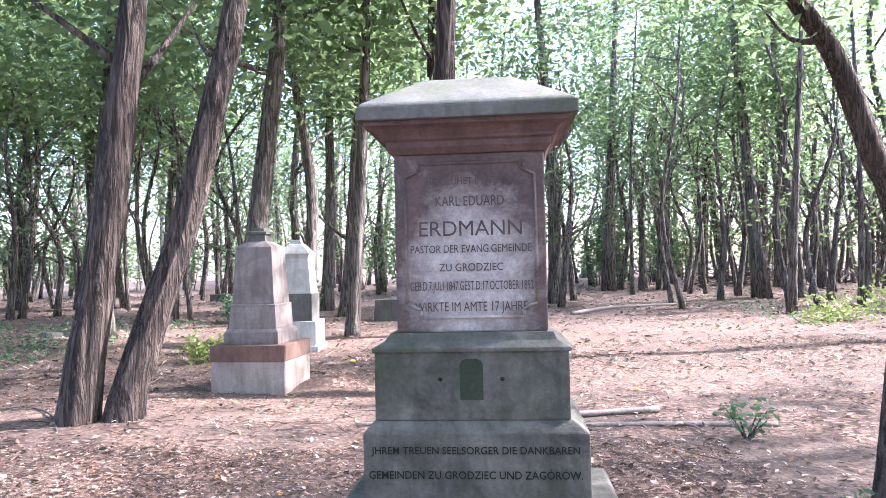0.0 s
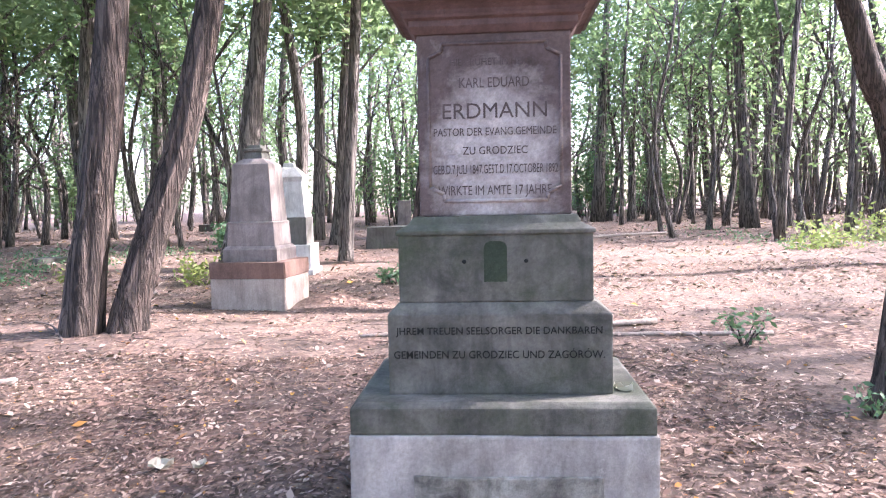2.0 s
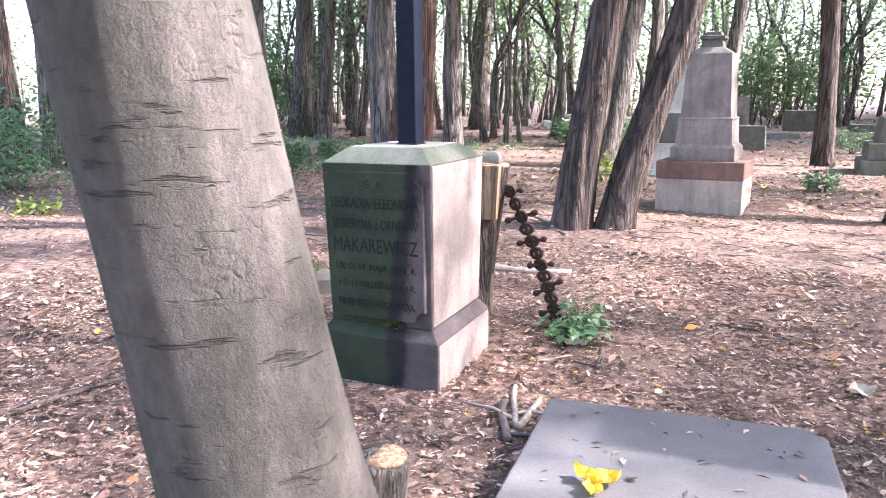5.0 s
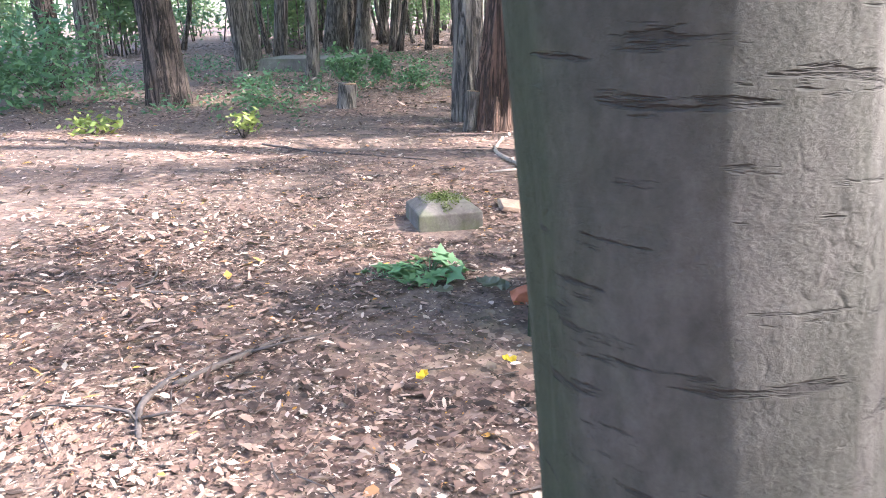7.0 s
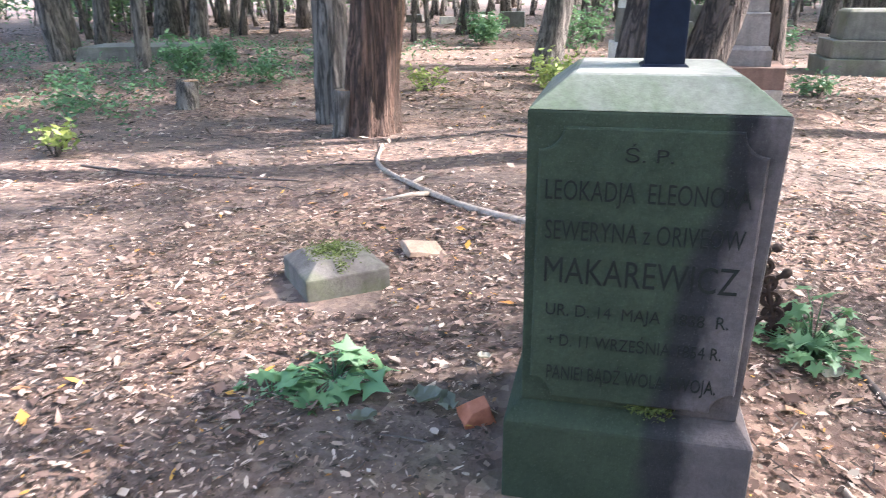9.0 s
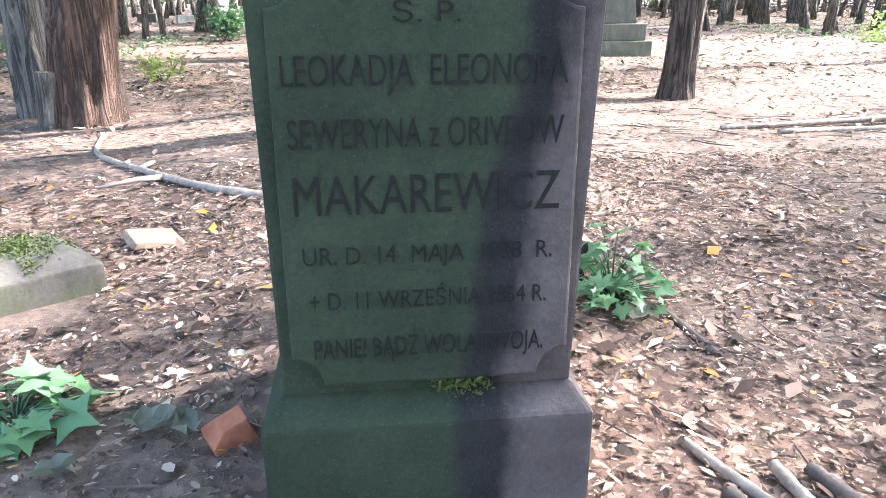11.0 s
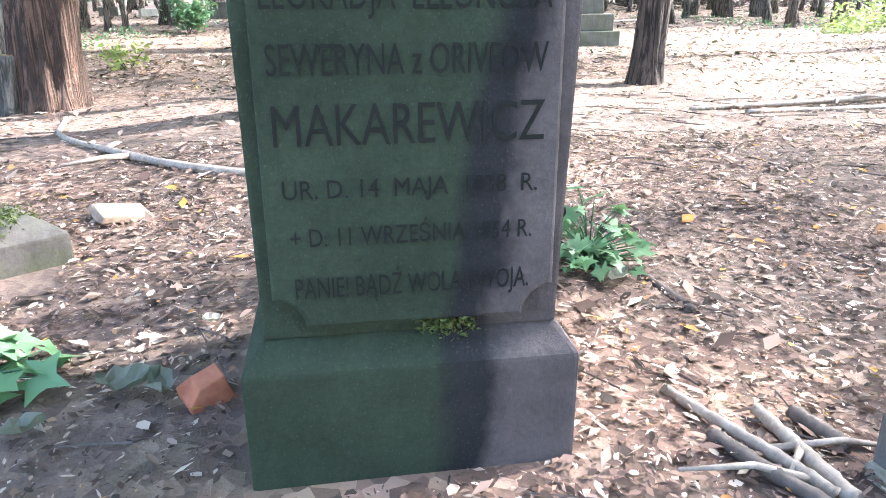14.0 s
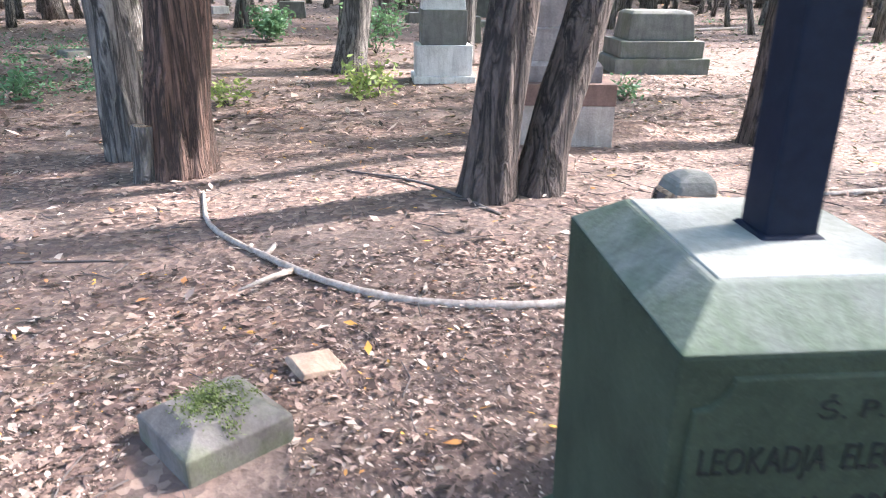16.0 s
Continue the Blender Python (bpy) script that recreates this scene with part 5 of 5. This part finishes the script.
# ---- single leaves worth telling apart ----
def curled_leaf(x, y, z, size, mat, label, turn, tilt=10, m=None, petals=1):
    bm = bmesh.new()
    rng = random.Random(int(x * 100 + y * 37))
    for p in range(petals):
        grid = []
        for i in range(7):
            u = -1 + 2 * i / 6
            w = (max(0.01, 1 - u * u) ** 0.8) * (0.62 + 0.16 * math.sin(6 * u + x * 9))
            grid.append([bm.verts.new(pose(0, 0, 0, 0, 0, p * 360 / petals) @ Vector((size * (u + (0.8 if petals > 1 else 0)), size * w * v, size * (0.42 * v * v * (0.5 + rng.random()) + 0.25 * u * u + 0.12 * rng.uniform(-1, 1) + (0.15 if petals > 1 else 0))))) for v in (-1, -0.5, 0, 0.5, 1)])
        for i in range(6):
            for j in range(4):
                bm.faces.new((grid[i][j], grid[i + 1][j], grid[i + 1][j + 1], grid[i][j + 1]))
    single("fallen_leaf", bm, mat, label, "leaf", "single fallen leaves", m=m or pose(x, y, z, tilt, tilt * 0.5, turn))


leaf_local = SLAB_M.inverted() @ Vector((-2.18, 0.93, 0.10))
curled_leaf(0, 0, 0, 0.045, YELLOW, "crumpled bright yellow leaf on the slab", 0, m=SLAB_M @ pose(leaf_local.x, leaf_local.y, 0.006, 5, 0, 30), petals=3)
curled_leaf(-1.20, 2.38, float(ground_z(-1.20, 2.38)) + 0.02, 0.06, PALE_LEAF, "pale whitish curled leaf on the litter", 20)
curled_leaf(-1.0, 2.34, float(ground_z(-1.0, 2.34)) + 0.015, 0.05, PALE_LEAF, "pale curled leaf on the litter", 80)
curled_leaf(0.92, 1.66, 0.475, 0.05, PALE_LEAF, "pale leaf lying on the monument's step", 120, 4)
curled_leaf(-3.84, 2.12, 0.02, 0.055, DRY_LEAF, "crumpled dry grey-green leaf on bare soil", 10)
curled_leaf(-3.76, 2.08, 0.025, 0.048, DRY_LEAF, "crumpled dry grey-green leaf on bare soil", 100)
curled_leaf(-4.0, 1.98, 0.02, 0.045, DRY_LEAF, "crumpled dry grey-green leaf on bare soil", 200)
curled_leaf(-2.51, 2.50, 0.0, 0.05, PALE_LEAF, "pale curled leaf by the gravestone", 33)
curled_leaf(-3.79, 1.23, 0.02, 0.028, YELLOW, "small yellow fallen leaf", 70)
curled_leaf(-3.55, 1.45, 0.02, 0.025, YELLOW, "small yellow fallen leaf", 10)
curled_leaf(-3.68, 2.42, 0.02, 0.025, PALE_LEAF, "small round pale leaf", 10)
curled_leaf(-3.37, 1.24, 0.02, 0.05, PALE_LEAF, "pale dry curled leaf on bare soil", 60)


# ---- leaf litter ----
def litter(name, x0, x1, y0, y1, count, lo, hi, seed, label, round_leaf=False):
    rng = np.random.default_rng(seed)
    x, y = rng.uniform(x0, x1, count), rng.uniform(y0, y1, count)
    thin = 0.5 + 0.5 * np.sin(x * 1.1 + 2 * np.sin(y * 0.6)) * np.sin(y * 1.3 + 1.5 * np.sin(x * 0.5))
    keep = rng.uniform(0, 1, count) < 0.55 + 0.6 * thin
    for bx0, bx1, by0, by1 in ((-3.61, -2.98, 1.70, 2.40), (-0.15, 1.06, 1.5, 2.4), (-2.38, -1.48, 7.25, 8.1), (-4.7, -4.18, 2.74, 3.12), (-2.44, -1.44, -0.2, 1.56), (0.6, 2.2, 12.1, 13.3)):
        keep &= ~((x > bx0) & (x < bx1) & (y > by0) & (y < by1))
    keep &= ~((np.hypot(x + 3.80, y - 1.75) < 0.48) & (rng.uniform(0, 1, count) < (0.25 if hi < 0.012 else 0.65)))
    x, y = x[keep], y[keep]
    n = len(x)
    s = rng.uniform(lo, hi, n) * rng.choice([0.5, 0.8, 1.0, 1.5], n)
    a = rng.uniform(0, 2 * np.pi, n)
    wd = rng.uniform(0.12, 0.62, n) * s
    tilt = rng.normal(0, 0.22, (n, 2))
    z = ground_z(x, y) + 0.006 + rng.uniform(0, 0.012, n) + np.abs(tilt[:, 0]) * s * 0.5
    ca, sa = np.cos(a), np.sin(a)
    def at(u, v, up):
        px, py = u * ca - v * sa, u * sa + v * ca
        return np.stack([x + px, y + py, z + up + u * tilt[:, 0] + v * tilt[:, 1]], axis=1)
    curl = rng.uniform(-0.1, 0.5, n) * wd
    if round_leaf:
        shape = [at(-s, 0 * s, 0 * s), at(-0.5 * s, 0.8 * wd, curl), at(0.4 * s, wd, curl), at(s, 0.1 * wd, 0.25 * curl), at(0.5 * s, -0.85 * wd, curl), at(-0.4 * s, -wd, curl)]
    else:
        shape = [at(-s, 0 * s, 0 * s), at(0.1 * s, wd, curl), at(s, 0 * s, 0.25 * curl), at(0.1 * s, -wd, curl)]
    k = len(shape)
    v = np.stack(shape, axis=1).reshape(-1, 3)
    me = bpy.data.meshes.new(name)
    me.vertices.add(n * k)
    me.vertices.foreach_set("co", v.ravel())
    i0 = np.arange(n) * k
    idx = np.stack([i0 + c for q in range(1, k - 1) for c in (0, q, q + 1)], axis=1)
    me.loops.add(n * 3 * (k - 2))
    me.loops.foreach_set("vertex_index", idx.ravel())
    me.polygons.add(n * (k - 2))
    me.polygons.foreach_set("loop_start", np.arange(n * (k - 2)) * 3)
    me.polygons.foreach_set("loop_total", np.full(n * (k - 2), 3))
    me.update(calc_edges=True)
    single(name, me, LITTER, label, "leaves", kind="stuff")


litter("leaf_litter", -6.5, 2.5, -0.6, 4.6, 125000, 0.005, 0.017, 21, "thick litter of small dry brown leaves", True)
litter("leaf_litter", -12, 8, -1.5, 12, 115000, 0.010, 0.031, 22, "scattered dry brown leaves on the forest floor")
litter("leaf_debris", -5.6, -1.2, 0.3, 3.8, 70000, 0.003, 0.010, 24, "fine crumbs of dry leaves and bark on bare soil")
litter("leaf_litter", -24, 24, 8, 36, 60000, 0.035, 0.065, 23, "scattered dry brown leaves further off")


def weeds():
    """Low green ground cover in patches, on the open side of the wood."""
    rng = np.random.default_rng(61)
    spots = []
    for i in range(130):
        x, y = rng.uniform(-17, -6.5), rng.uniform(6.2, 20)
        if x > -8 and y < 8:
            continue
        for k in range(6):
            a, b = x + rng.normal(0, 0.45), y + rng.normal(0, 0.45)
            spots.append((a, b, float(ground_z(a, b)) + 0.05, 0.10))
    for i in range(40):
        x, y = rng.uniform(8, 18), rng.uniform(14, 24)
        for k in range(5):
            a, b = x + rng.normal(0, 0.5), y + rng.normal(0, 0.5)
            spots.append((a, b, float(ground_z(a, b)) + 0.05, 0.10))
    single("ground_weeds", leaf_cloud("ground_weeds", rng, spots, 12, 0.04, 0.8, cull=False), LEAF_LIGHT, "low green weeds in patches on the litter", "weeds", kind="stuff")


weeds()


def slab_litter():
    rng = np.random.default_rng(9)
    vs, fs = [], []
    for i in range(70):
        p = Vector((rng.uniform(0.1, SLAB_W - 0.1), rng.uniform(-1.6, -0.05), 0.004))
        a, s = rng.uniform(0, 6.28), rng.uniform(0.010, 0.028)
        w = s * rng.choice([0.12, 0.15, 0.45])
        b = len(vs)
        for u, v in ((-s, 0), (0, w), (s, 0), (0, -w)):
            vs.append(SLAB_M @ (p + Vector((u * math.cos(a) - v * math.sin(a), u * math.sin(a) + v * math.cos(a), 0.004 if v else 0))))
        fs += [(b, b + 1, b + 2), (b, b + 2, b + 3)]
    single("slab_litter", mesh_of("slab_litter", vs, fs), LITTER, "dry leaf bits and twigs strewn on the slab", "leaves", kind="stuff")


slab_litter()


def twig_litter():
    rng = np.random.default_rng(31)
    vs, fs = [], []
    for i in range(900):
        x, y = rng.uniform(-7, 2.5), rng.uniform(-0.5, 6.5)
        if -3.7 < x < -2.9 and 1.65 < y < 2.45 or -0.2 < x < 1.1 and 1.5 < y < 2.4 or -2.52 < x < -1.4 and -0.2 < y < 1.60:
            continue
        a, s, r = rng.uniform(0, 6.28), rng.uniform(0.04, 0.16), rng.uniform(0.0015, 0.004)
        z = float(ground_z(x, y)) + 0.014
        d = Vector((math.cos(a), math.sin(a), 0)) * s
        p = Vector((x, y, z))
        k = Vector((-d.y, d.x, 0)) * rng.uniform(-0.25, 0.25)
        v, f = tube([p - d, p + k, p + d], [r, r, r * 0.6], 4, cap=False)
        b = len(vs)
        vs += v
        fs += [tuple(q + b for q in face) for face in f]
    single("twig_litter", mesh_of("twig_litter", vs, fs), DARK_WOOD, "small dry twigs scattered over the litter", "twigs", kind="stuff")


twig_litter()
